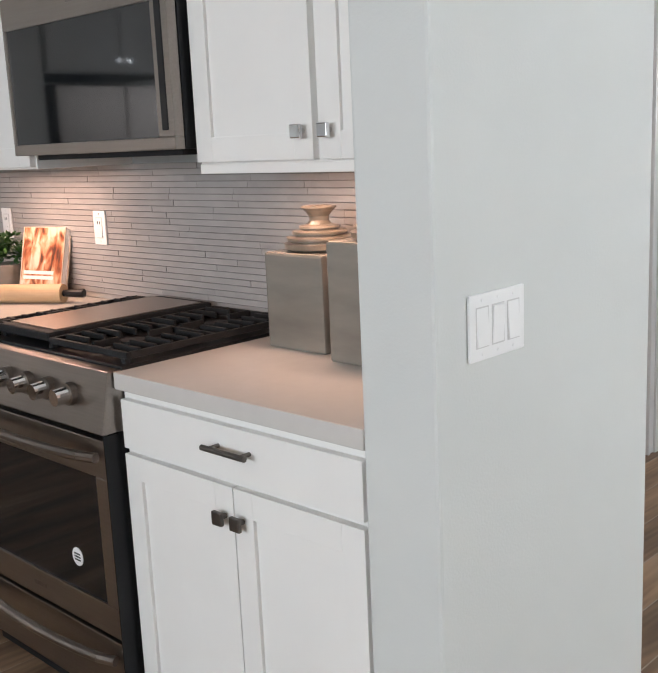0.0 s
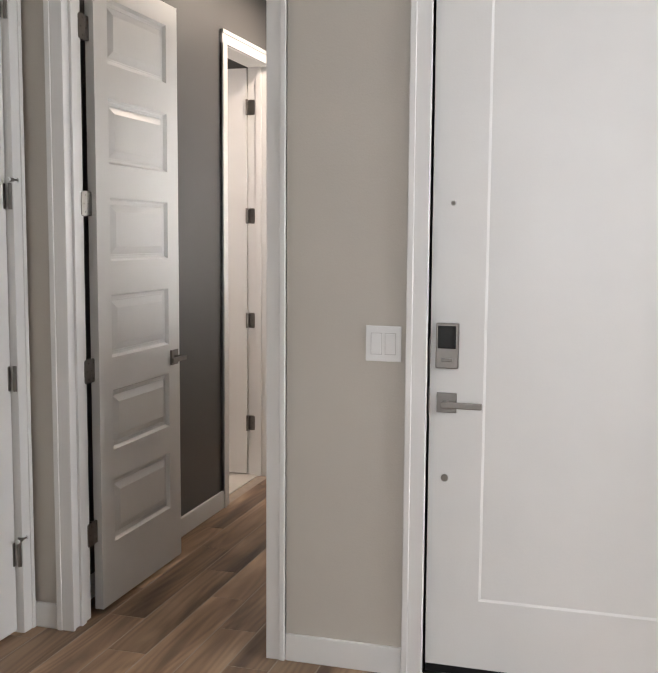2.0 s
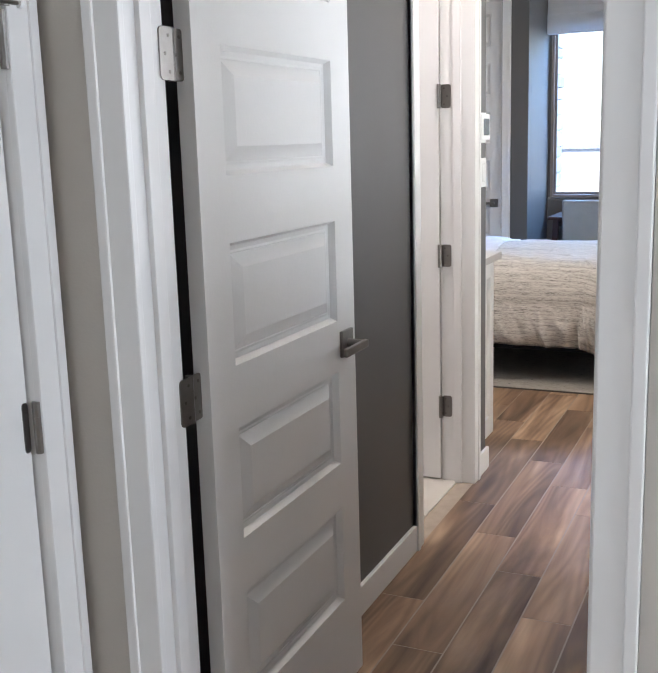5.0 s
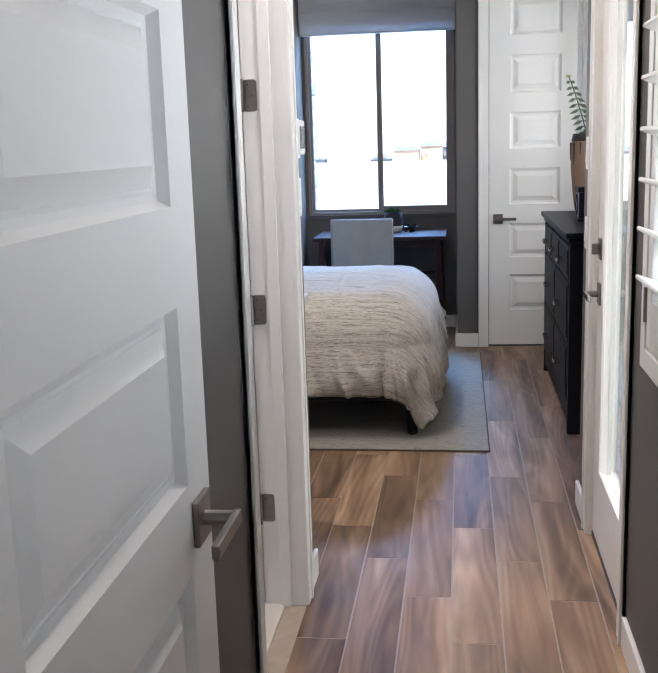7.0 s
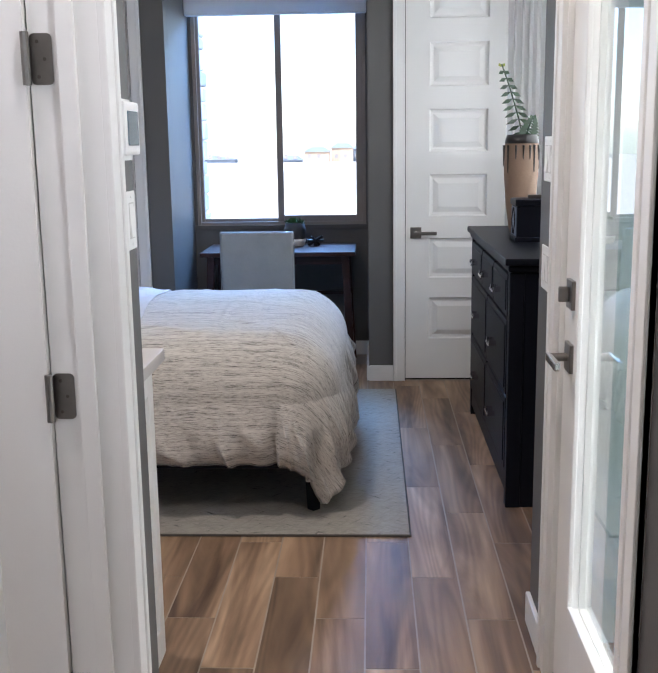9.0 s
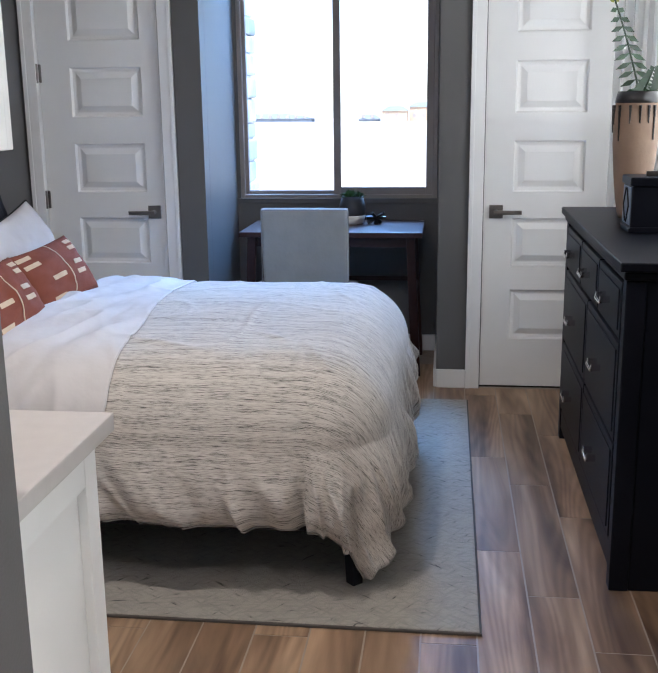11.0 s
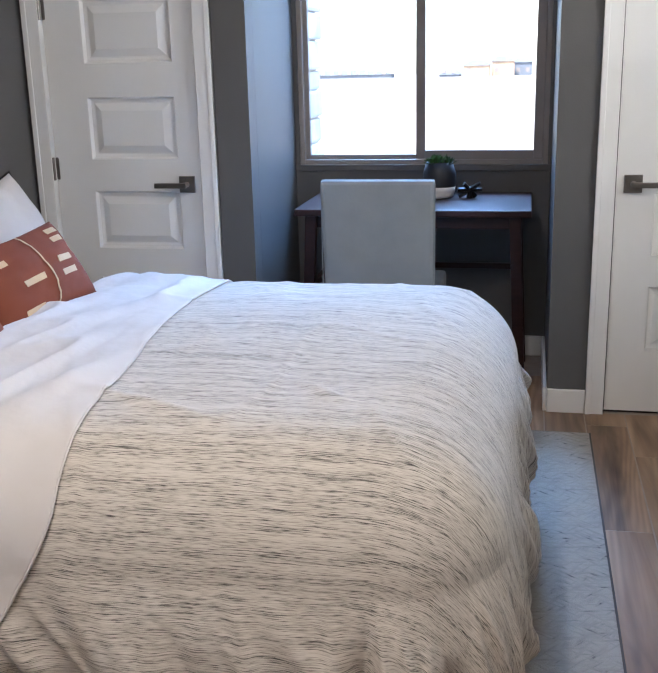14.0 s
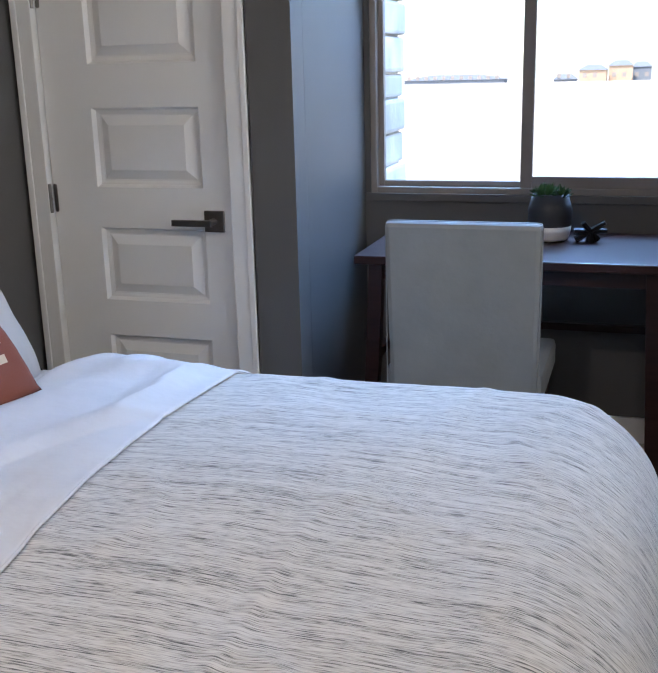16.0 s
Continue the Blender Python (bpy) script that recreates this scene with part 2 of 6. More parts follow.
STEEL = material("slate_stainless_steel", (0.31, 0.275, 0.25), 0.30, metal=1.0, vary=0.05, scale=6, bump=0.04, bscale=60, stretch=(1, 30, 30))
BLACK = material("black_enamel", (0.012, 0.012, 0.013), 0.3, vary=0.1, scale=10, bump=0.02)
IRON = material("cast_iron", (0.02, 0.02, 0.021), 0.6, vary=0.2, scale=20, bump=0.3, bscale=90)
BLACKGLASS = material("black_glass", (0.004, 0.005, 0.006), 0.05, vary=0.05, bump=0.0)
NAVY = material("black_painted_wood", (0.007, 0.008, 0.013), 0.42, vary=0.15, scale=5, bump=0.05, bscale=50, stretch=(1, 8, 1))
ESPRESSO = material("espresso_wood", (0.026, 0.010, 0.008), 0.36, vary=0.25, scale=6, bump=0.08, bscale=40, stretch=(1, 9, 9))
GREYCLOTH = material("grey_chair_linen", (0.245, 0.255, 0.262), 0.9, vary=0.06, scale=9, bump=0.3, bscale=45)
WHITECLOTH = material("white_cotton", (0.62, 0.60, 0.595), 0.85, vary=0.03, scale=6, bump=0.55, bscale=20)
SHEET = material("pale_sheet_cotton", (0.66, 0.64, 0.63), 0.85, vary=0.03, scale=6, bump=0.45, bscale=16)
DARKCLOTH = material("charcoal_linen", (0.008, 0.009, 0.015), 0.9, vary=0.12, scale=8, bump=0.7, bscale=18)
RUST = material("rust_cotton", (0.20, 0.052, 0.025), 0.85, vary=0.08, scale=8, bump=0.3, bscale=350)
CREAM = material("cream_stitch", (0.62, 0.50, 0.34), 0.85, vary=0.05, bump=0.2, bscale=350)
HEMCLOTH = material("duvet_hem_cloth", (0.36, 0.335, 0.30), 0.9, vary=0.15, scale=40, bump=0.1, bscale=300)
PIPING = material("black_piping", (0.02, 0.02, 0.022), 0.8, vary=0.05, bump=0.0)
SHADE = material("roman_shade_linen", (0.80, 0.80, 0.80), 0.9, vary=0.04, scale=6, bump=0.2, bscale=400)
sn, sl = SHADE.node_tree.nodes, SHADE.node_tree.links
glow = sn.new("ShaderNodeBsdfTranslucent")
glow.inputs["Color"].default_value = (0.72, 0.72, 0.74, 1)
both = sn.new("ShaderNodeMixShader")
both.inputs[0].default_value = 0.35
sl.new(sn["Principled BSDF"].outputs[0], both.inputs[1])
sl.new(glow.outputs[0], both.inputs[2])
sl.new(both.outputs[0], sn["Material Output"].inputs["Surface"])
ALU = material("bronze_window_frame", (0.27, 0.235, 0.21), 0.45, vary=0.05, bump=0.02)
GLAZE = material("grey_glazed_ceramic", (0.215, 0.195, 0.165), 0.24, vary=0.14, scale=5, bump=0.03, coat=0.3, stretch=(1, 1, 4))
GLAZETOP = material("tan_glazed_ceramic", (0.21, 0.175, 0.135), 0.28, vary=0.15, scale=9, bump=0.03, coat=0.3)
CLAY = material("tan_clay", (0.28, 0.19, 0.13), 0.7, vary=0.1, scale=12, bump=0.2, bscale=90)
DRIP = material("black_glaze", (0.015, 0.013, 0.012), 0.3, vary=0.1, bump=0.0)
LEAF = material("green_leaf", (0.04, 0.10, 0.025), 0.45, vary=0.3, scale=20, bump=0.05, object_vary=0.3)
DARKLEAF = material("dark_green_leaf", (0.016, 0.045, 0.014), 0.4, vary=0.3, scale=20, bump=0.05, object_vary=0.3)
LEAFTIP = material("yellow_green_leaf", (0.25, 0.28, 0.03), 0.45, vary=0.2, scale=20, bump=0.05)
DARKPOT = material("dark_pot_glaze", (0.035, 0.037, 0.042), 0.5, vary=0.1, bump=0.05)
PLASTIC = material("white_plastic", (0.80, 0.80, 0.79), 0.35, vary=0.01, bump=0.0)
GAP = material("switch_gap_shade", (0.58, 0.57, 0.56), 0.6, vary=0.02, bump=0.0)
SCREEN = material("thermostat_screen", (0.06, 0.10, 0.13), 0.15, vary=0.1, bump=0.0)
TILE = material("backsplash_strip", (0.36, 0.345, 0.33), 0.3, vary=0.08, scale=12, bump=0.03, object_vary=0.07)
GROUT = material("grout", (0.23, 0.215, 0.205), 0.9, vary=0.08, scale=20, bump=0.2)
FLOORGROUT = material("floor_grout", (0.36, 0.30, 0.24), 0.9, vary=0.08, scale=20, bump=0.2)
BATHTILE = material("bathroom_tile", (0.55, 0.52, 0.47), 0.35, vary=0.06, scale=5, bump=0.02)
PLANK = plank_material()
DUVET = striped_cloth()
RUG = rug_material()
for dark, sheen in ((PLANK, 0.3), (DARKCLOTH, 0.2), (NAVY, 0.13), (ESPRESSO, 0.2), (BLACKGLASS, 0.6), (BLACK, 0.22), (IRON, 0.2)):
    dark.node_tree.nodes["Principled BSDF"].inputs["Specular IOR Level"].default_value = sheen
GLASS = glass_material("window_glass")
GREENGLASS = glass_material("patio_glass", (0.93, 0.98, 0.96))
EARTH = material("dry_ground", (0.42, 0.37, 0.30), 0.95, vary=0.12, scale=0.3, bump=0.2, bscale=2)
STONE = material("ledge_stone", (0.66, 0.62, 0.57), 0.9, vary=0.2, scale=6, bump=0.6, bscale=30, object_vary=0.25)
STUCCO = material("tan_stucco", (0.45, 0.32, 0.22), 0.9, vary=0.08, scale=0.5, bump=0.1)
ROOF = material("slate_roof", (0.16, 0.18, 0.21), 0.8, vary=0.1, scale=1, bump=0.1)
WOOD = material("maple_wood", (0.55, 0.38, 0.22), 0.45, vary=0.12, scale=5, bump=0.04, stretch=(1, 8, 8))
COVER = material("cookbook_cover", (0.62, 0.52, 0.42), 0.4, vary=0.25, scale=14, bump=0.0)


def cover_print():
    """A blurred warm food photograph: cream, orange and brown upright patches."""
    m = material("cookbook_photo", (0.5, 0.4, 0.3), 0.35, bump=0.0)
    n, l = m.node_tree.nodes, m.node_tree.links
    co = n.new("ShaderNodeTexCoord")
    mp = n.new("ShaderNodeMapping")
    mp.inputs["Scale"].default_value = (30, 1, 11)
    l.new(co.outputs["Object"], mp.inputs["Vector"])
    t = n.new("ShaderNodeTexNoise")
    t.inputs["Scale"].default_value, t.inputs["Detail"].default_value, t.inputs["Distortion"].default_value = 1.0, 4, 0.6
    l.new(mp.outputs[0], t.inputs["Vector"])
    r = n.new("ShaderNodeValToRGB")
    e = r.color_ramp.elements
    e[0].position, e[0].color = 0.36, (0.09, 0.03, 0.015, 1)
    e[1].position, e[1].color = 0.62, (0.72, 0.62, 0.50, 1)
    e.new(0.44).color = (0.36, 0.10, 0.035, 1)
    e.new(0.52).color = (0.58, 0.34, 0.19, 1)
    l.new(t.outputs["Fac"], r.inputs[0])
    l.new(r.outputs[0], n["Principled BSDF"].inputs["Base Color"])
    return m


COVERPRINT = cover_print()
TEALGLOW = material("patio_teal_wall", (0.17, 0.245, 0.235), 0.7, vary=0.05, bump=0.05)


# ---- helpers of this scene ----
def link(name, bm, mat, parent=None, label="", smooth=False):
    me = bpy.data.meshes.new(name)
    bm.normal_update()
    if smooth:
        for f in bm.faces:
            f.smooth = True
    bm.to_mesh(me)
    bm.free()
    me.materials.append(mat)
    ob = new(name, me)
    if parent:
        ob.parent = parent
    if label:
        ob["label"] = label
    return ob


part = link


def thing(name, label, category, m=None, group="", kind=""):
    ob = new(name)
    if m is not None:
        ob.matrix_basis = m
    ob.empty_display_size = 0.1
    return tagged(ob, label, category, group, kind)


def box(bm, x0, x1, y0, y1, z0, z1, bevel=0.0):
    """Adds a box; bevel rounds its edges."""
    tmp = bmesh.new()
    bmesh.ops.create_cube(tmp, size=1)
    for v in tmp.verts:
        v.co = Vector(((x0 + x1) / 2 + v.co.x * (x1 - x0), (y0 + y1) / 2 + v.co.y * (y1 - y0), (z0 + z1) / 2 + v.co.z * (z1 - z0)))
    if bevel:
        bmesh.ops.bevel(tmp, geom=tmp.edges[:], offset=bevel, segments=2, affect="EDGES", profile=0.6)
    me = bpy.data.meshes.new("tmp")
    tmp.to_mesh(me)
    tmp.free()
    bm.from_mesh(me)
    bpy.data.meshes.remove(me)
    return bm


def boxes(*items, bevel=0.0):
    bm = bmesh.new()
    for it in items:
        box(bm, *it, bevel=bevel)
    return bm


def rod(bm, a, b, r, n=12, r2=None):
    """A round bar from a to b."""
    a, b = Vector(a), Vector(b)
    d = b - a
    tmp = bmesh.new()
    bmesh.ops.create_cone(tmp, cap_ends=True, segments=n, radius1=r, radius2=r if r2 is None else r2, depth=d.length)
    q = d.to_track_quat("Z", "Y").to_matrix().to_4x4()
    bmesh.ops.transform(tmp, matrix=Matrix.Translation((a + b) / 2) @ q, verts=tmp.verts[:])
    me = bpy.data.meshes.new("tmp")
    tmp.to_mesh(me)
    tmp.free()
    bm.from_mesh(me)
    bpy.data.meshes.remove(me)
    return bm


def lathe(profile, n=28, squash=1.0):
    """A turned shape from (radius, height) pairs."""
    bm = bmesh.new()
    rings = []
    for r, z in profile:
        rings.append([bm.verts.new((r * math.cos(2 * math.pi * i / n), r * squash * math.sin(2 * math.pi * i / n), z)) for i in range(n)])
    for a, b in zip(rings, rings[1:]):
        for i in range(n):
            bm.faces.new((a[i], a[(i + 1) % n], b[(i + 1) % n], b[i]))
    bm.faces.new(list(reversed(rings[0])))
    bm.faces.new(rings[-1])
    return bm


def structure(name, bm, mat, label, category):
    return tagged(link(name, bm, mat), label, category, kind="structure")


def wall_with_openings(name, axis, c0, c1, a0, a1, z1, openings, mat, label):
    """A wall along x (axis 'x': y from c0 to c1) or along y. openings: (from, to, bottom, top)."""
    bm = bmesh.new()

    def put(s0, s1, zz0, zz1):
        if s1 - s0 > 0.001 and zz1 - zz0 > 0.001:
            if axis == "x":
                box(bm, s0, s1, c0, c1, zz0, zz1)
            else:
                box(bm, c0, c1, s0, s1, zz0, zz1)
    at = a0
    for o0, o1, b0, b1 in sorted(openings):
        put(at, o0, 0, z1)
        put(o0, o1, 0, b0)
        put(o0, o1, b1, z1)
        at = o1
    put(at, a1, 0, z1)
    bmesh.ops.remove_doubles(bm, verts=bm.verts[:], dist=0.0005)
    return structure(name, bm, mat, label, "wall")


TOP = 2.745
DOORH = 2.39

# ---- structure: floors and ceiling ----
structure("floor", boxes((-4.3, 4.3, -4.0, 11.0, -0.12, -0.0009), (-1.375, -0.24, 11.0, 11.75, -0.12, -0.0009)), FLOORGROUT, "sand-coloured grout bed under wood-look planks", "floor")
structure("ceiling", boxes((-4.4, 4.5, -4.1, 11.9, TOP, TOP + 0.12)), CEILING, "flat white painted ceiling", "ceiling")
structure("bathroom_floor", boxes((-2.6, -0.76, 5.0, 7.18, -0.003, 0.004)), BATHTILE, "pale beige bathroom floor tile", "floor")

# ---- structure: walls ----
wall_with_openings("wall_kitchen_back", "x", 2.68, 2.78, -4.3, 0.179, TOP, [], PALE, "pale painted kitchen wall with tiled splashback")
structure("wall_kitchen_end", boxes((0.18, 0.344, 2.045, 2.78, -0.05, TOP + 0.05), bevel=0.007), PALE, "pale grey-white painted wall end beside the counter", "wall")
wall_with_openings("wall_pantry", "y", -0.86, -0.76, 2.78, 4.72, TOP, [(3.86, 4.645, 0, DOORH)], GREIGE, "greige painted wall with a closed pantry door")
wall_with_openings("wall_entry", "x", 4.72, 4.835, -0.86, 4.3, TOP, [(-0.604, 0.158, 0, DOORH), (0.69, 1.61, 0, 2.44)], GREIGE, "greige painted entry wall with two door openings")
structure("wall_entry_hall_side", boxes((-0.70, -0.607, 4.836, 4.842, 0, TOP), (0.17, 0.235, 4.836, 4.842, 0, TOP)), CHARCOAL, "charcoal painted back of the entry wall", "wall")
wall_with_openings("wall_hall_west", "y", -0.82, -0.70, 4.836, 7.28, TOP, [(6.425, 7.075, 0, DOORH)], CHARCOAL, "charcoal painted hallway wall with a bathroom opening")
wall_with_openings("wall_hall_east", "y", 0.235, 0.37, 4.836, 8.0, TOP, [(5.35, 6.57, 0.92, 2.25), (6.955, 7.685, 0, 2.40)], CHARCOAL, "charcoal painted hallway wall with a patio door and a window")
wall_with_openings("wall_bath_south", "x", 7.18, 7.28, -2.37, -0.82, TOP, [], CHARCOAL, "charcoal painted wall behind the white cabinet")
structure("wall_bath_inside", boxes((-2.7, -0.83, 4.9, 5.0, 0, TOP), (-2.7, -2.6, 5.0, 7.18, 0, TOP)), PALE, "pale painted bathroom walls", "wall")
structure("wall_bedroom_west", boxes((-2.37, -2.27, 7.281, 11.06, 0, TOP)), CHARCOAL, "charcoal painted wall behind the bed", "wall")
wall_with_openings("wall_bedroom_north", "x", 10.96, 11.06, -2.27, 0.8, TOP, [(-2.195, -1.58, 0, DOORH), (-1.375, -0.24, 0, TOP), (-0.026, 0.585, 0, DOORH)], CHARCOAL, "charcoal painted bedroom wall with a window alcove")
structure("wall_alcove_west", boxes((-1.475, -1.375, 11.061, 11.86, 0, TOP)), CHARCOAL, "charcoal painted side of the window alcove", "wall")
structure("wall_alcove_east", boxes((-0.24, -0.14, 11.061, 11.86, 0, TOP)), CHARCOAL, "charcoal painted side of the window alcove", "wall")
wall_with_openings("wall_alcove_north", "x", 11.70, 11.86, -1.374, -0.241, TOP, [(-1.355, -0.225 - 0.03, 0.865, 2.36)], CHARCOAL, "charcoal painted window wall of the alcove")
wall_with_openings("wall_bedroom_east", "y", 0.80, 0.92, 8.0, 11.06, TOP, [(9.15, 10.75, 0.95, 2.3)], CHARCOAL, "charcoal painted bedroom wall with a side window")
structure("wall_bedroom_jog", boxes((0.371, 0.92, 7.90, 7.999, 0, TOP)), CHARCOAL, "charcoal painted short return wall", "wall")
structure("wall_great_room", boxes((-4.4, -4.3, -4.0, 2.68, 0, TOP), (-4.4, 4.4, -4.1, -4.0, 0, TOP), (4.4, 4.5, -4.0, 4.72, 0, TOP), (-1.0, -0.865, 2.781, 4.72, 0, TOP)), PALE, "pale painted walls of the great room", "wall")
structure("wall_closet_backs", boxes((-2.3, -1.48, 11.5, 11.56, 0, TOP), (-0.13, 0.9, 11.5, 11.56, 0, TOP)), PALE, "plain closet back walls", "wall")

# ---- trim ----
CW = 0.067


def casing(name, axis, face, side, o0, o1, top, label="white painted flat door casing"):
    """Casing round an opening on one face of a wall; side is the way it stands proud."""
    t = 0.016
    root = thing(name, label, "trim", kind="structure")
    spans = [("casing_side", (o0 - CW, o0, 0, top)), ("casing_side", (o1, o1 + CW, 0, top)), ("casing_head", (o0 - CW, o1 + CW, top, top + CW))]
    for nm, (s0, s1, z0, z1) in spans:
        bm = bmesh.new()
        f0, f1 = sorted((face, face + side * t))
        g0, g1 = sorted((face, face + side * (t + 0.005)))
        if axis == "x":
            box(bm, s0, s1, f0, f1, z0, z1, bevel=0.003)
            if nm == "casing_head":
                box(bm, s0, s1, g0, g1, z1 - 0.02, z1 + 0.001, bevel=0.003)
            else:
                e = s0 if s0 < o0 - 0.01 else s1
                box(bm, *sorted((e, e + (0.02 if e == s0 else -0.02))), g0, g1, z0, z1 + 0.001, bevel=0.003)
        else:
            box(bm, f0, f1, s0, s1, z0, z1, bevel=0.003)
            if nm == "casing_head":
                box(bm, g0, g1, s0, s1, z1 - 0.02, z1 + 0.001, bevel=0.003)
            else:
                e = s0 if s0 < o0 - 0.01 else s1
                box(bm, g0, g1, *sorted((e, e + (0.02 if e == s0 else -0.02))), z0, z1 + 0.001, bevel=0.003)
        part(nm, bm, TRIM, root)
    return root


def jamb(name, axis, c0, c1, o0, o1, top, stop=None):
    """The lining of a doorway, with a stop strip at depth stop."""
    root = thing(name, "white painted door jamb lining", "trim", kind="structure")
    t = 0.014

    def piece(nm, s0, s1, d0, d1, z0, z1):
        bm = bmesh.new()
        if axis == "x":
            box(bm, s0, s1, d0, d1, z0, z1, bevel=0.002)
        else:
            box(bm, d0, d1, s0, s1, z0, z1, bevel=0.002)
        part(nm, bm, TRIM, root)
    piece("jamb_side", o0 - 0.002, o0 + t, c0 - 0.003, c1 + 0.003, 0, top)
    piece("jamb_side", o1 - t, o1 + 0.002, c0 - 0.003, c1 + 0.003, 0, top)
    piece("jamb_head", o0 + t, o1 - t, c0 - 0.003, c1 + 0.003, top - t, top + 0.002)
    if stop is not None:
        piece("stop", o0 + t, o0 + t + 0.011, stop, stop + 0.032, 0, top - t)
        piece("stop", o1 - t - 0.011, o1 - t, stop, stop + 0.032, 0, top - t)
    return root


casing("trim_hall_door", "x", 4.72, -1, -0.582, 0.155, DOORH)
jamb("door_frame_hall", "x", 4.72, 4.835, -0.604, 0.169, DOORH + 0.01, stop=4.758)
casing("trim_front_door", "x", 4.72, -1, 0.690, 1.61, 2.44)
jamb("door_frame_front", "x", 4.72, 4.835, 0.676, 1.624, 2.45)
casing("trim_pantry", "y", -0.76, 1, 3.866, 4.64, DOORH)
jamb("door_frame_pantry", "y", -0.86, -0.76, 3.852, 4.654, DOORH + 0.01)
casing("trim_bathroom", "y", -0.70, 1, 6.43, 7.07, DOORH)
jamb("door_frame_bathroom", "y", -0.82, -0.70, 6.416, 7.084, DOORH + 0.01, stop=-0.77)
casing("trim_patio_door", "y", 0.235, -1, 6.954, 7.686, 2.40)
jamb("door_frame_patio", "y", 0.235, 0.37, 6.946, 7.694, 2.41)
casing("trim_closet_west", "x", 10.96, -1, -2.19, -1.575, DOORH)
jamb("door_frame_closet_west", "x", 10.96, 11.06, -2.204, -1.561, DOORH + 0.01)
casing("trim_closet_east", "x", 10.96, -1, -0.03, 0.59, DOORH)
jamb("door_frame_closet_east", "x", 10.96, 11.06, -0.044, 0.604, DOORH + 0.01)


def baseboard(name, x0, x1, y0, y1):
    structure(name, boxes((x0, x1, y0, y1, 0, 0.093), bevel=0.004), TRIM, "white painted square-edged baseboard", "baseboard")


B = 0.014
baseboard("baseboard_1", 0.223, 0.622, 4.72 - B, 4.72)
baseboard("baseboard_2", -0.76, -0.651, 4.72 - B, 4.72)
baseboard("baseboard_3", -0.70, -0.70 + B, 4.93, 6.362)
baseboard("baseboard_4", -0.70, -0.70 + B, 7.138, 7.294)
baseboard("baseboard_5", 0.235 - B, 0.235, 7.755, 8.0)
baseboard("baseboard_6", 0.235 - B, 0.235, 4.93, 6.885)
baseboard("baseboard_7", -0.24, -0.098, 10.96 - B, 10.96)
baseboard("baseboard_8", -1.507, -1.375, 10.96 - B, 10.96)
baseboard("baseboard_9", -0.24 - B, -0.24, 10.96, 11.70)
baseboard("baseboard_10", -1.375, -0.255, 11.70 - B, 11.70)
baseboard("baseboard_11", -2.27, -2.27 + B, 7.85, 10.96)
baseboard("baseboard_12", 0.80 - B, 0.80, 8.0, 10.96)
baseboard("baseboard_13", 1.68, 4.3, 4.72 - B, 4.72)

# ---- doors ----
PANELS = [(0.25, 0.495), (0.61, 0.84), (0.965, 1.203), (1.33, 1.565), (1.69, 1.93), (2.055, 2.29)]


def nested(bm, x0, x1, z0, z1, y, s):
    """Moulded, recessed and raised panel between nested rectangles, on a face at y that looks along s."""
    rings = []
    for inset, depth in ((0, 0), (0.008, 0.015), (0.022, 0.018), (0.052, 0.0035)):
        yy = y - s * depth
        rings.append([bm.verts.new(c) for c in ((x0 + inset, yy, z0 + inset), (x1 - inset, yy, z0 + inset), (x1 - inset, yy, z1 - inset), (x0 + inset, yy, z1 - inset))])
    for a, b in zip(rings, rings[1:]):
        for i in range(4):
            f = (a[i], a[(i + 1) % 4], b[(i + 1) % 4], b[i])
            bm.faces.new(f if s < 0 else f[::-1])
    f = rings[-1]
    bm.faces.new(f if s < 0 else f[::-1])


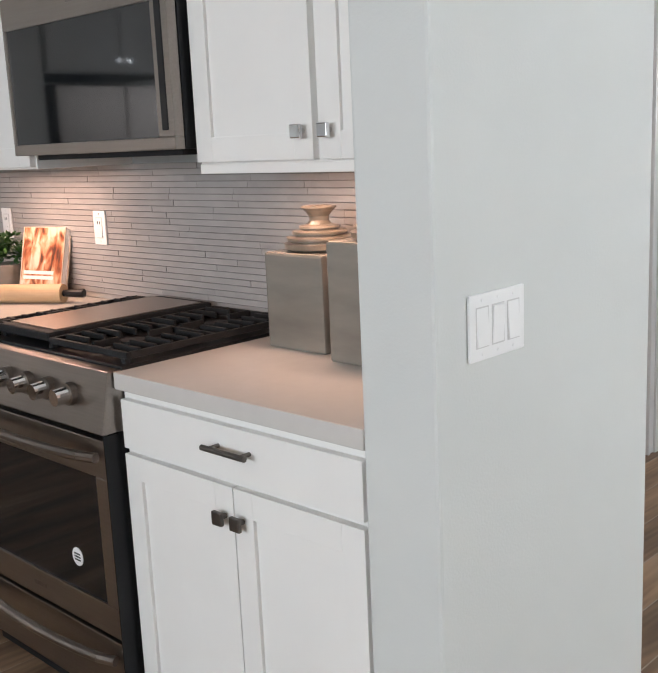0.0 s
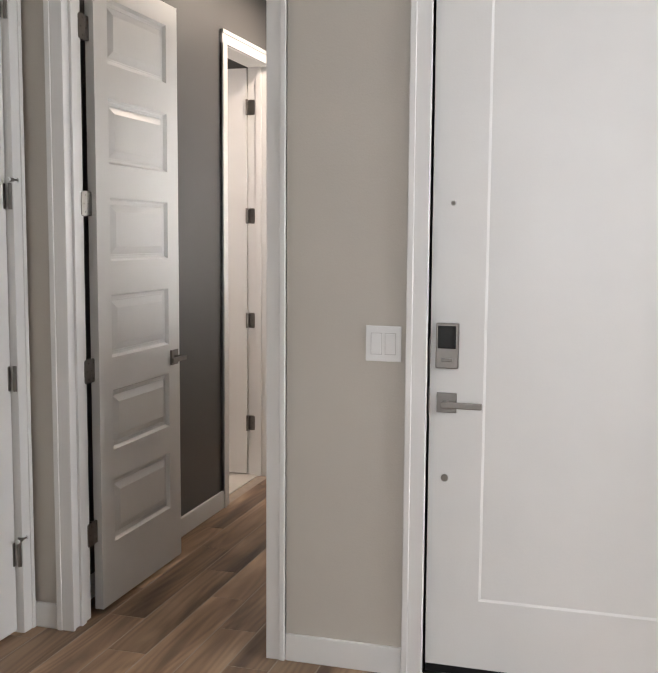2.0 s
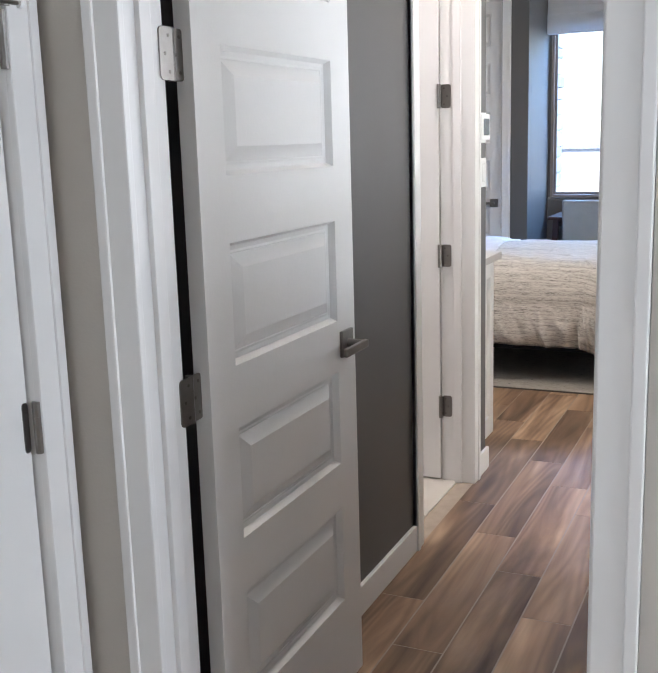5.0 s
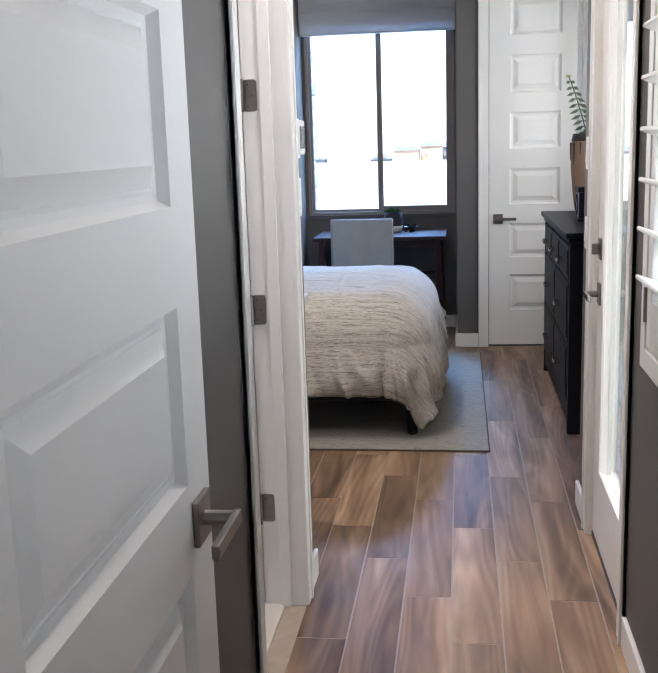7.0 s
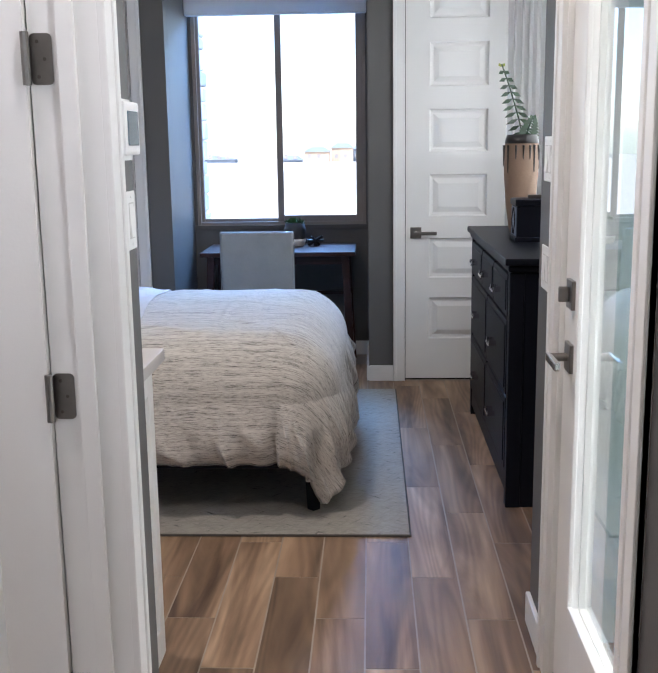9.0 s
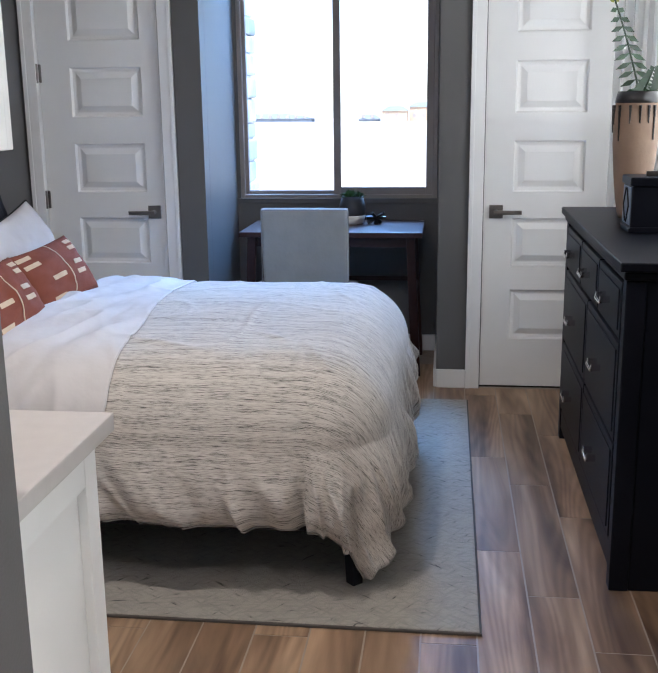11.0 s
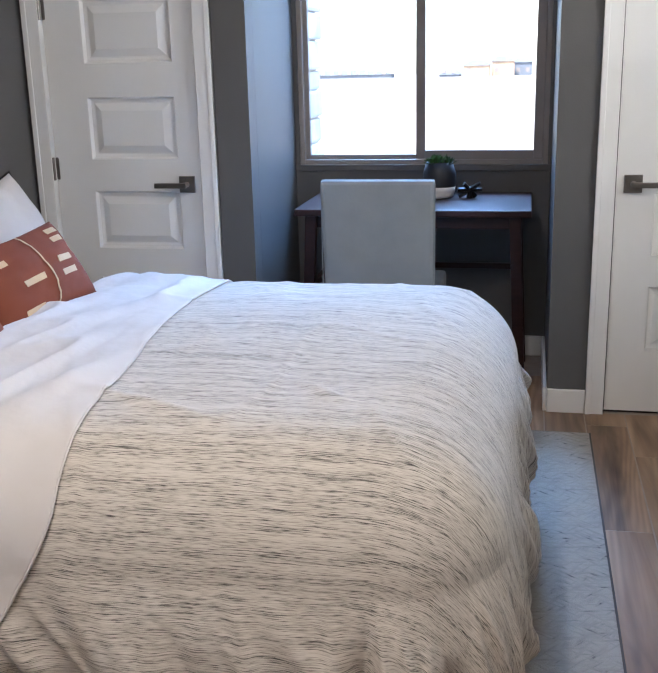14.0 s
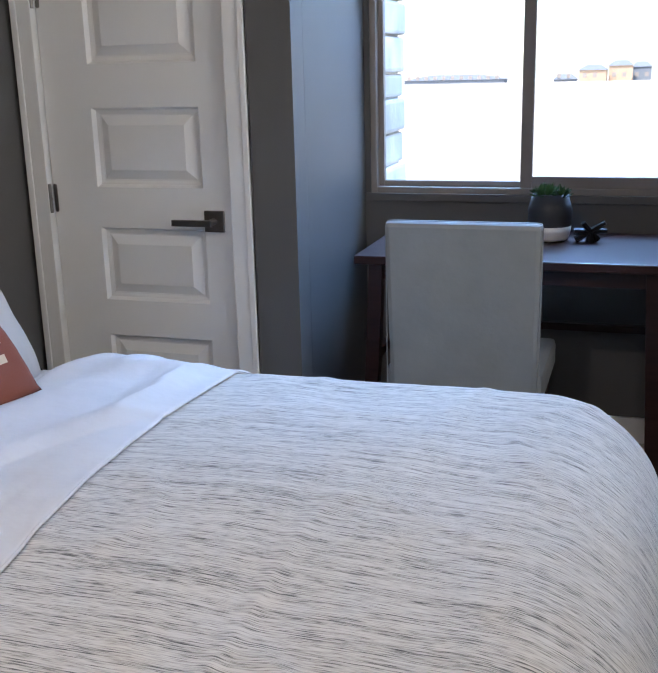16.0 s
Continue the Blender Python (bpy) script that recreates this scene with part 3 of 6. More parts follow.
def panel_leaf(parent, w, h, t, left, right, mat=None):
    """A six-panel moulded leaf, x from 0 to w, y from 0 to t, as frame and panels."""
    mat = mat or DOOR
    bm = bmesh.new()
    xs = [0, left, w - right, w]
    zs = [0.012]
    for a, b in PANELS:
        zs += [a, b]
    zs.append(h)
    for y, s in ((0.0, -1), (t, 1)):
        g = {}
        for i, x in enumerate(xs):
            for k, z in enumerate(zs):
                g[i, k] = bm.verts.new((x, y, z))
        for i in range(3):
            for k in range(len(zs) - 1):
                if i == 1 and k % 2 == 1:
                    continue
                f = (g[i, k], g[i + 1, k], g[i + 1, k + 1], g[i, k + 1])
                bm.faces.new(f if s < 0 else f[::-1])
    for f in ((0, 0, 0, t), (w, 0, w, t)):
        q = [bm.verts.new(c) for c in ((f[0], 0, 0.012), (f[0], 0, h), (f[0], t, h), (f[0], t, 0.012))]
        bm.faces.new(q if f[0] > 0 else q[::-1])
    for z in (0.012, h):
        q = [bm.verts.new(c) for c in ((0, 0, z), (w, 0, z), (w, t, z), (0, t, z))]
        bm.faces.new(q if z > 1 else q[::-1])
    bmesh.ops.remove_doubles(bm, verts=bm.verts[:], dist=0.0005)
    edge = [e for e in bm.edges if all(abs(v.co.x) < 1e-4 or abs(v.co.x - w) < 1e-4 for v in e.verts) and abs(e.verts[0].co.z - e.verts[1].co.z) > 0.05]
    bmesh.ops.bevel(bm, geom=edge, offset=0.003, segments=2, affect="EDGES")
    part("leaf", bm, mat, parent)
    for a, b in PANELS:
        pb = bmesh.new()
        nested(pb, left, w - right, a, b, 0.0, -1)
        nested(pb, left, w - right, a, b, t, 1)
        part("panel", pb, mat, parent)


def lever(parent, x, z, y, s, way, mat=None, square=0.064):
    """A lever set on a square rose, on a face at y that looks along s; the lever points along way in x."""
    mat = mat or NICKEL
    h = part("door_handle", boxes((x - square / 2, x + square / 2, *sorted((y, y + s * 0.009)), z - square / 2, z + square / 2), bevel=0.002), mat, parent, "brushed nickel lever on a square rose")
    part("spindle", rod(bmesh.new(), (x, y + s * 0.005, z), (x, y + s * 0.052, z), 0.0105), mat, h)
    bm = boxes((*sorted((x - way * 0.012, x + way * 0.118)), *sorted((y + s * 0.047, y + s * 0.058)), z - 0.010, z + 0.010), bevel=0.003)
    part("lever", bm, mat, h)
    return h


def rounded_plate(a0, a1, z0, z1, d0, d1, thin_y):
    """A thin upright plate with rounded corners; its thin way is y, or else x."""
    r = min(0.009, (a1 - a0) * 0.45)
    rim = []
    for ca, cz, start in ((a1 - r, z1 - r, 0), (a0 + r, z1 - r, 90), (a0 + r, z0 + r, 180), (a1 - r, z0 + r, 270)):
        for k in range(5):
            g = radians(start + 22.5 * k)
            rim.append((ca + r * math.cos(g), cz + r * math.sin(g)))
    bm = bmesh.new()
    rings = [[bm.verts.new((a, d, z) if thin_y else (d, a, z)) for a, z in rim] for d in (d0, d1)]
    bm.faces.new(rings[0])
    bm.faces.new(rings[1][::-1])
    for i in range(len(rim)):
        j = (i + 1) % len(rim)
        bm.faces.new((rings[0][j], rings[0][i], rings[1][i], rings[1][j]))
    bmesh.ops.recalc_face_normals(bm, faces=bm.faces[:])
    return bm


def hinge_at(parent, x, y, z, p0, p1, mat=None):
    """A butt hinge: a knuckle at x, y and two plates given as boxes in plan."""
    mat = mat or NICKEL
    bm = rod(bmesh.new(), (x, y, z - 0.045), (x, y, z + 0.045), 0.0075, 10)
    for k in (-0.018, 0.018):
        rod(bm, (x, y, z + k - 0.001), (x, y, z + k + 0.001), 0.0081, 10)
    hg = part("hinge", bm, mat, parent, "satin nickel butt hinge")
    for p in (p0, p1):
        thin_y = p[3] - p[2] < p[1] - p[0]
        a0, a1, d0, d1 = p if thin_y else (p[2], p[3], p[0], p[1])
        part("hinge_plate", rounded_plate(a0, a1, z - 0.044, z + 0.044, d0, d1, thin_y), mat, hg)
        if a1 - a0 > 0.024:
            mid = (a0 + a1) / 2
            for k, off in ((-0.030, 0.006), (0.0, -0.006), (0.030, 0.006)):
                e0, e1 = d0 - 0.0006, d1 + 0.0006
                if thin_y:
                    part("screw", rod(bmesh.new(), (mid + off, e0, z + k), (mid + off, e1, z + k), 0.0034, 8), PEWTER, hg)
                else:
                    part("screw", rod(bmesh.new(), (e0, mid + off, z + k), (e1, mid + off, z + k), 0.0034, 8), PEWTER, hg)
    return hg


HINGES = (0.318, 0.930, 1.540, 2.160)

# hall door, standing open at a right angle into the hallway
hall_door = thing("door_hall", "white six-panel door standing open against the hallway wall", "door", pose(-0.572, 4.898, 0, 0, 0, 90))
panel_leaf(hall_door, 0.692, 2.38, 0.034, 0.098, 0.104)
lever(hall_door, 0.692 - 0.062, 0.905, 0.0, -1, -1)
lever(hall_door, 0.692 - 0.062, 0.905, 0.034, 1, -1)
part("latch_plate", boxes((0.6915, 0.6935, 0.006, 0.028, 0.877, 0.933)), NICKEL, hall_door)
for z in HINGES:
    hinge_at(hall_door, -0.034, 0.022, z, (-0.034, 0.002, 0.0190, 0.0215), (-0.076, -0.034, 0.0150, 0.0175))

# pantry door, closed, seen from the hall
pantry = thing("door_pantry", "closed white six-panel door with hinge-pin door stops", "door", pose(-0.772, 3.869, 0, 0, 0, 90))
panel_leaf(pantry, 0.766, 2.38, 0.035, 0.11, 0.115)
lever(pantry, 0.062, 0.905, 0.0, -1, 1)
for z in (0.292, 0.925, 1.558, 2.197):
    hinge_at(pantry, 0.770, -0.0165, z, (0.752, 0.766, -0.0012, 0.0), (0.7745, 0.785, -0.012, -0.0105))
for z in (0.292 + 0.056, 1.558 + 0.056):
    st = part("door_stop", rod(bmesh.new(), (0.742, -0.030, z), (0.796, -0.030, z), 0.0035, 8), NICKEL, pantry, "hinge-pin door stop")
    part("bumper", rod(bmesh.new(), (0.736, -0.030, z), (0.744, -0.030, z), 0.008, 10), PLASTIC, st)
    part("bumper", rod(bmesh.new(), (0.794, -0.030, z), (0.802, -0.030, z), 0.008, 10), PLASTIC, st)
    part("pin_ring", rod(bmesh.new(), (0.770, -0.022, z - 0.006), (0.770, -0.022, z + 0.006), 0.010, 10), NICKEL, st)

# bathroom door, open into the bathroom
bath_door = thing("door_bathroom", "white six-panel bathroom door standing open", "door", pose(-0.826, 7.092, 0, 0, 0, 180))
panel_leaf(bath_door, 0.635, 2.38, 0.035, 0.14, 0.105)
for z in HINGES:
    hinge_at(bath_door, -0.004, 0.041, z, (-0.0018, 0.0008, 0.006, 0.034), (-0.046, -0.006, 0.021, 0.0236))
lever(bath_door, 0.573, 0.905, 0.035, 1, -1)

# closet doors of the bedroom
closet_w = thing("door_closet_west", "closed white six-panel closet door beside the bed", "door", pose(-2.187, 10.972, 0))
panel_leaf(closet_w, 0.606, 2.38, 0.035, 0.158, 0.092)
lever(closet_w, 0.548, 0.868, 0.0, -1, -1)
for z in HINGES:
    hinge_at(closet_w, -0.004, -0.0165, z, (0.001, 0.014, -0.0012, 0.0), (-0.016, -0.006, -0.0122, -0.0108))
# dark strip added to stop light coming through under both closet doors
structure("closet_light_block", boxes((-2.19, -1.575, 10.985, 11.055, 0.0005, 0.0125), (-0.03, 0.59, 10.985, 11.055, 0.0005, 0.0125)), IRON, "added dark strip that blocks light below the closet doors", "trim")
closet_e = thing("door_closet_east", "closed white six-panel closet door beside the dresser", "door", pose(-0.027, 10.972, 0))
panel_leaf(closet_e, 0.612, 2.38, 0.035, 0.135, 0.148)
lever(closet_e, 0.060, 0.872, 0.0, -1, 1)

# front door
front = thing("door_front", "white front door with a wide flat recessed panel and nickel lock", "door", pose(0, 4.757, 0))
bm = bmesh.new()
X0, X1, Z0, Z1 = 0.692, 1.608, 0.035, 2.43
fx0, fx1, fz0, fz1 = 0.862, 1.44, 0.262, 2.27
for r0, r1, d0, d1 in (((X0, X1, Z0, Z1), (fx0, fx1, fz0, fz1), 0, 0), ((fx0, fx1, fz0, fz1), (fx0 + 0.008, fx1 - 0.008, fz0 + 0.008, fz1 - 0.008), 0, 0.0035)):
    a = [bm.verts.new(c) for c in ((r0[0], d0, r0[2]), (r0[1], d0, r0[2]), (r0[1], d0, r0[3]), (r0[0], d0, r0[3]))]
    b = [bm.verts.new(c) for c in ((r1[0], d1, r1[2]), (r1[1], d1, r1[2]), (r1[1], d1, r1[3]), (r1[0], d1, r1[3]))]
    for i in range(4):
        bm.faces.new((a[i], a[(i + 1) % 4], b[(i + 1) % 4], b[i]))
bm.faces.new(b)
box(bm, X0, X1, 0.0075, 0.045, Z0, Z1)
part("leaf", bm, DOOR, front)
part("door_sweep", boxes((X0, X1, 0.002, 0.05, 0.006, 0.034)), BLACK, front, "black rubber door sweep")
part("threshold", boxes((0.69, 1.61, -0.03, 0.07, 0.0, 0.008)), PEWTER, front, "dark metal threshold")
lock = part("keypad_lock", boxes((0.712, 0.784, -0.022, 0.0, 1.016, 1.160), bevel=0.004), NICKEL, front, "satin nickel keypad deadbolt")
part("keypad", boxes((0.719, 0.777, -0.0245, -0.021, 1.080, 1.152), bevel=0.002), BLACKGLASS, lock, "black glass keypad")
part("thumb_turn", boxes((0.732, 0.768, -0.036, -0.021, 1.040, 1.050), bevel=0.003), NICKEL, lock)
lever(front, 0.748, 0.905, 0.0, -1, 1)
part("peephole", rod(bmesh.new(), (0.757, -0.004, 1.535), (0.757, 0.004, 1.535), 0.0075), PEWTER, front, "small chrome peephole")
part("plug", rod(bmesh.new(), (0.745, -0.004, 0.660), (0.745, 0.003, 0.660), 0.012), NICKEL, front, "round nickel plug")
for z in (0.905, 1.06):
    part("strike_plate", boxes((0.687, 0.692, -0.014, 0.0, z - 0.035, z + 0.045)), PEWTER, front)

# patio door with one tall pane
patio = thing("door_patio", "white glazed patio door with tall single pane and chrome lever", "door", pose(0.245, 0, 0))
bm = bmesh.new()
GY0, GY1, GZ0, GZ1 = 7.045, 7.50, 0.29, 2.24
box(bm, 0, 0.044, 6.963, GY0, 0.02, 2.39, bevel=0.002)
box(bm, 0, 0.044, GY1, 7.677, 0.02, 2.39, bevel=0.002)
box(bm, 0, 0.044, GY0, GY1, 0.02, GZ0)
box(bm, 0, 0.044, GY0, GY1, GZ1, 2.39)
part("leaf", bm, DOOR, patio)
part("glazing_bead", boxes((-0.010, 0.002, GY0 - 0.018, GY0 + 0.012, GZ0 - 0.018, GZ1 + 0.018), (-0.010, 0.002, GY1 - 0.012, GY1 + 0.018, GZ0 - 0.018, GZ1 + 0.018), (-0.010, 0.002, GY0 + 0.012, GY1 - 0.012, GZ0 - 0.018, GZ0 + 0.012), (-0.010, 0.002, GY0 + 0.012, GY1 - 0.012, GZ1 - 0.012, GZ1 + 0.018), bevel=0.003), TRIM, patio)
pane = part("pane", boxes((0.018, 0.026, GY0, GY1, GZ0, GZ1)), GREENGLASS, patio, "faintly green glass pane")
pane.visible_shadow = False
part("door_sweep", boxes((-0.002, 0.04, 6.965, 7.675, 0.002, 0.02)), BLACK, patio, "black rubber door sweep")
for z, nm in ((1.035, "deadbolt"), (0.885, "door_handle")):
    hd = part(nm, boxes((-0.010, 0, 7.590 - 0.032, 7.590 + 0.032, z - 0.034, z + 0.034), bevel=0.002), NICKEL, patio, "satin nickel " + nm.replace("_", " "))
    if nm == "deadbolt":
        part("thumb_turn", boxes((-0.034, -0.009, 7.582, 7.598, z - 0.018, z + 0.018), bevel=0.004), NICKEL, hd)
    else:
        part("spindle", rod(bmesh.new(), (-0.005, 7.590, z), (-0.050, 7.590, z), 0.0105), NICKEL, hd)
        part("lever", boxes((-0.058, -0.046, 7.482, 7.602, z - 0.010, z + 0.010), bevel=0.003), CHROME, hd)
for z in HINGES:
    part("hinge", boxes((-0.016, 0.002, 6.958, 6.974, z - 0.05, z + 0.05), bevel=0.003), PEWTER, patio, "dark metal hinge")


# ---- windows ----
def frame_bars(name, mat, parent, x0, x1, y0, y1, z0, z1, w):
    part(name, boxes((x0, x0 + w, y0, y1, z0, z1), (x1 - w, x1, y0, y1, z0, z1), (x0 + w, x1 - w, y0, y1, z0, z0 + w), (x0 + w, x1 - w, y0, y1, z1 - w, z1), bevel=0.003), mat, parent)


win = thing("window_1", "two-light sliding window with bronze frame above the desk", "window", kind="structure")
frame_bars("window_frame", ALU, win, -1.355, -0.255, 11.705, 11.775, 0.865, 2.36, 0.022)
frame_bars("sash", ALU, win, -1.333, -0.80, 11.735, 11.765, 0.887, 2.338, 0.020)
frame_bars("sash", ALU, win, -0.828, -0.277, 11.708, 11.734, 0.887, 2.338, 0.040)
for a, b, y in ((-1.313, -0.82, 11.748), (-0.788, -0.317, 11.72)):
    p = part("pane", boxes((a, b, y, y + 0.005, 0.905, 2.318)), GLASS, win)
    p.visible_shadow = False
part("window_sill", boxes((-1.374, -0.241, 11.690, 11.706, 0.838, 0.866), bevel=0.003), CHARCOAL, win, "charcoal painted sill")

shade = thing("roman_shade", "grey linen roman shade drawn up over the window", "blind", pose(-0.81, 11.64, 2.17))
for k in range(4):
    part("fabric_fold", boxes((-0.565, 0.565, -0.055 + 0.010 * k, 0.01 - 0.001 * k, 0.0 + 0.055 * k, 0.16 + 0.055 * k), bevel=0.012), SHADE, shade)
part("fabric", boxes((-0.566, 0.566, -0.03, 0.02, 0.30, 0.57), bevel=0.006), SHADE, shade)
part("bottom_bar", rod(bmesh.new(), (-0.562, -0.03, 0.008), (0.562, -0.03, 0.008), 0.009), SHADE, shade)

shutter = thing("window_2", "white plantation shutters with open louvres in a hallway window", "window", kind="structure")
frame_bars_y = lambda nm, x0, x1, y0, y1, z0, z1, w: part(nm, boxes((x0, x1, y0, y0 + w, z0, z1), (x0, x1, y1 - w, y1, z0, z1), (x0, x1, y0 + w, y1 - w, z0, z0 + w), (x0, x1, y0 + w, y1 - w, z1 - w, z1), bevel=0.003), TRIM, shutter)
frame_bars_y("shutter_frame", 0.200, 0.2345, 5.27, 6.617, 0.868, 2.33, 0.05)
for a, b in ((5.325, 5.940), (5.945, 6.563)):
    part("shutter_panel", boxes((0.203, 0.232, a, a + 0.045, 0.922, 2.275), (0.203, 0.232, b - 0.045, b, 0.922, 2.275), (0.203, 0.232, a + 0.045, b - 0.045, 0.922, 1.035), (0.203, 0.232, a + 0.045, b - 0.045, 2.19, 2.275), bevel=0.003), TRIM, shutter)
    z = 1.075
    while z < 2.17:
        bm = boxes((-0.054, 0.054, a + 0.047, b - 0.047, -0.005, 0.005), bevel=0.004)
        lv = part("louvre", bm, TRIM, shutter)
        lv.matrix_basis = pose(0.218, 0, z, 0, 20, 0)
        z += 0.1065
p = part("pane", boxes((0.345, 0.351, 5.362, 6.558, 0.932, 2.238)), GLASS, shutter)
p.visible_shadow = False
part("reveal", boxes((0.236, 0.368, 5.351, 5.362, 0.921, 2.249), (0.236, 0.368, 6.558, 6.569, 0.921, 2.249), (0.236, 0.368, 5.362, 6.558, 0.921, 0.932), (0.236, 0.368, 5.362, 6.558, 2.238, 2.249)), TRIM, shutter)
part("window_frame", boxes((0.33, 0.344, 5.363, 5.40, 0.933, 2.237), (0.33, 0.344, 6.52, 6.557, 0.933, 2.237), (0.33, 0.344, 5.40, 6.52, 0.933, 0.97), (0.33, 0.344, 5.40, 6.52, 2.20, 2.237), (0.33, 0.344, 5.94, 5.99, 0.97, 2.20), bevel=0.002), ALU, shutter, "bronze sliding sash behind the shutters")
part("hinge", boxes((0.196, 0.2035, 6.561, 6.573, 0.98, 1.06), bevel=0.002), NICKEL, shutter)

win3 = thing("window_3", "white framed side window with a bright sheer panel", "window", kind="structure")
part("window_frame", boxes((0.795, 0.86, 9.152, 9.20, 0.952, 2.298), (0.795, 0.86, 10.70, 10.748, 0.952, 2.298), (0.795, 0.86, 9.20, 10.70, 0.952, 1.0), (0.795, 0.86, 9.20, 10.70, 2.25, 2.298), (0.80, 0.85, 9.93, 9.97, 1.0, 2.25), bevel=0.003), TRIM, win3)
p = part("pane", boxes((0.825, 0.831, 9.20, 10.70, 1.0, 2.25)), GLASS, win3)
p.visible_shadow = False

cur = thing("curtain", "white sheer curtain gathered at the side window", "curtain", pose(0.63, 10.62, 0))
bm = bmesh.new()
for a in range(60):
    f0, f1 = a / 60, (a + 1) / 60
    q = []
    for f in (f0, f1):
        w = math.sin(f * 44) * 0.028
        q.append((-0.125 + 0.25 * f + 0.01 * math.sin(f * 90), 0.12 - 0.25 * f + w))
    v = [bm.verts.new((*q[0], 0.02)), bm.verts.new((*q[1], 0.02)), bm.verts.new((*q[1], 2.42)), bm.verts.new((*q[0], 2.42))]
    bm.faces.new(v)
bmesh.ops.remove_doubles(bm, verts=bm.verts[:], dist=0.0005)
SHEER = material("sheer_white_cloth", (0.85, 0.85, 0.84), 0.9, vary=0.02, bump=0.1, bscale=300)
SHEER.node_tree.nodes["Principled BSDF"].inputs["Transmission Weight"].default_value = 0.45
part("fabric", bm, SHEER, cur, smooth=True)
part("curtain_rod", rod(bmesh.new(), (0.10, -0.95, 2.44), (0.10, 0.25, 2.44), 0.012), PEWTER, cur)
part("rod_bracket", boxes((0.10, 0.169, 0.20, 0.22, 2.43, 2.45)), PEWTER, cur)

# ---- outside ----
bm = bmesh.new()
FALL = 0.0148
rows = []
for y in (-1500, 11.87, 60, 200, 700, 3000):
    z = -0.2 - FALL * max(0.0, y - 12)
    rows.append([bm.verts.new((x, y, z + (0.0 if abs(x) < 1000 else -1.0))) for x in (-1500, -400, -60, -4.45, 0.95, 60, 400, 1500)])
for a, b in zip(rows, rows[1:]):
    for i in range(7):
        if a[0].co.y < 0 and i == 3:
            continue
        bm.faces.new((a[i], a[i + 1], b[i + 1], b[i]))
structure("ground", bm, EARTH, "sunlit dry pale earth falling away to the horizon", "ground")
random.seed(3)


def far_house(x, y, w, d, h, mat, label):
    hs = thing("house", label, "house", pose(x, y, -0.25 - FALL * (y - 12)), group="houses on the horizon")
    part("wall", boxes((-w / 2, w / 2, -d / 2, d / 2, 0, h)), mat, hs)
    bm = bmesh.new()
    v = [bm.verts.new(c) for c in ((-w / 2 - .4, -d / 2 - .4, h), (w / 2 + .4, -d / 2 - .4, h), (w / 2 + .4, d / 2 + .4, h), (-w / 2 - .4, d / 2 + .4, h), (-w / 4, 0, h + 1.6), (w / 4, 0, h + 1.6))]
    for f in ((0, 1, 5, 4), (2, 3, 4, 5), (1, 2, 5), (3, 0, 4), (3, 2, 1, 0)):
        bm.faces.new([v[i] for i in f])
    part("roof", bm, ROOF, hs)
    for k in range(int(w // 3)):
        part("window", boxes((-w / 2 + 1 + 3 * k, -w / 2 + 2.2 + 3 * k, -d / 2 - 0.06, -d / 2 + 0.05, 1.2, 2.6)), ALU, hs)


far_house(-17.5, 330, 8, 8, 3.4, STUCCO, "low tan stucco house far across open ground")
far_house(-9.5, 335, 7, 8, 4.6, STUCCO, "tan stucco house far across open ground")
far_house(-3.5, 345, 6, 8, 4.2, ROOF, "grey house far across open ground")
far_house(-27, 345, 7, 6, 0.8, ROOF, "low grey shed far across open ground")
far_house(-64, 350, 34, 8, 1.3, ROOF, "long low grey shed far across open ground")
colm = thing("stone_column", "stacked ledge-stone column outside the window", "column", pose(-1.40, 11.98, 0))
part("core", boxes((-0.24, 0.018, -0.10, 0.25, -0.2, 2.9)), STONE, colm)
z = -0.18
while z < 2.8:
    hgt = random.uniform(0.07, 0.15)
    part("stone", boxes((-0.25, 0.032 + random.uniform(0, 0.018), -0.115, 0.27, z, z + hgt - 0.008), bevel=0.014), STONE, colm)
    z += hgt
# enclosure added to block sun and sky, so the patio glass looks darker
patio_enclosure = structure("patio_shade_screen", boxes((1.9, 2.0, 6.5, 12.0, -0.2, 3.0), (0.93, 1.9, 11.9, 12.0, -0.2, 3.0), (0.93, 2.0, 6.9, 12.0, 3.0, 3.1), (0.375, 0.93, 6.9, 7.9, 3.0, 3.1)), TEALGLOW, "added teal-grey walls and roof that keep daylight off the patio", "wall")

PORCH = material("pale_porch_stucco", (0.50, 0.60, 0.58), 0.9, vary=0.06, scale=3, bump=0.3, bscale=60)
structure("wall_porch_side", boxes((0.372, 0.925, 7.872, 7.898, -0.2, 3.0), (0.922, 0.95, 7.898, 11.06, -0.2, 0.93)), PORCH, "pale stucco outside of the bedroom wall on the porch", "wall")

# ---- ceiling downlights ----
for x, y in ((-1.0, 7.95), (-0.23, 6.70)):
    dl = thing("ceiling_downlight", "round white recessed ceiling downlight, switched on", "light", pose(x, y, 0), "ceiling downlights")
    part("trim_ring", lathe([(0.072, TOP - 0.012), (0.092, TOP - 0.010), (0.096, TOP - 0.001), (0.072, TOP - 0.001)], 32), TRIM, dl, smooth=True)
    part("lens", lathe([(0.0, TOP - 0.004), (0.072, TOP - 0.004), (0.072, TOP - 0.001)], 32), PLASTIC, dl)

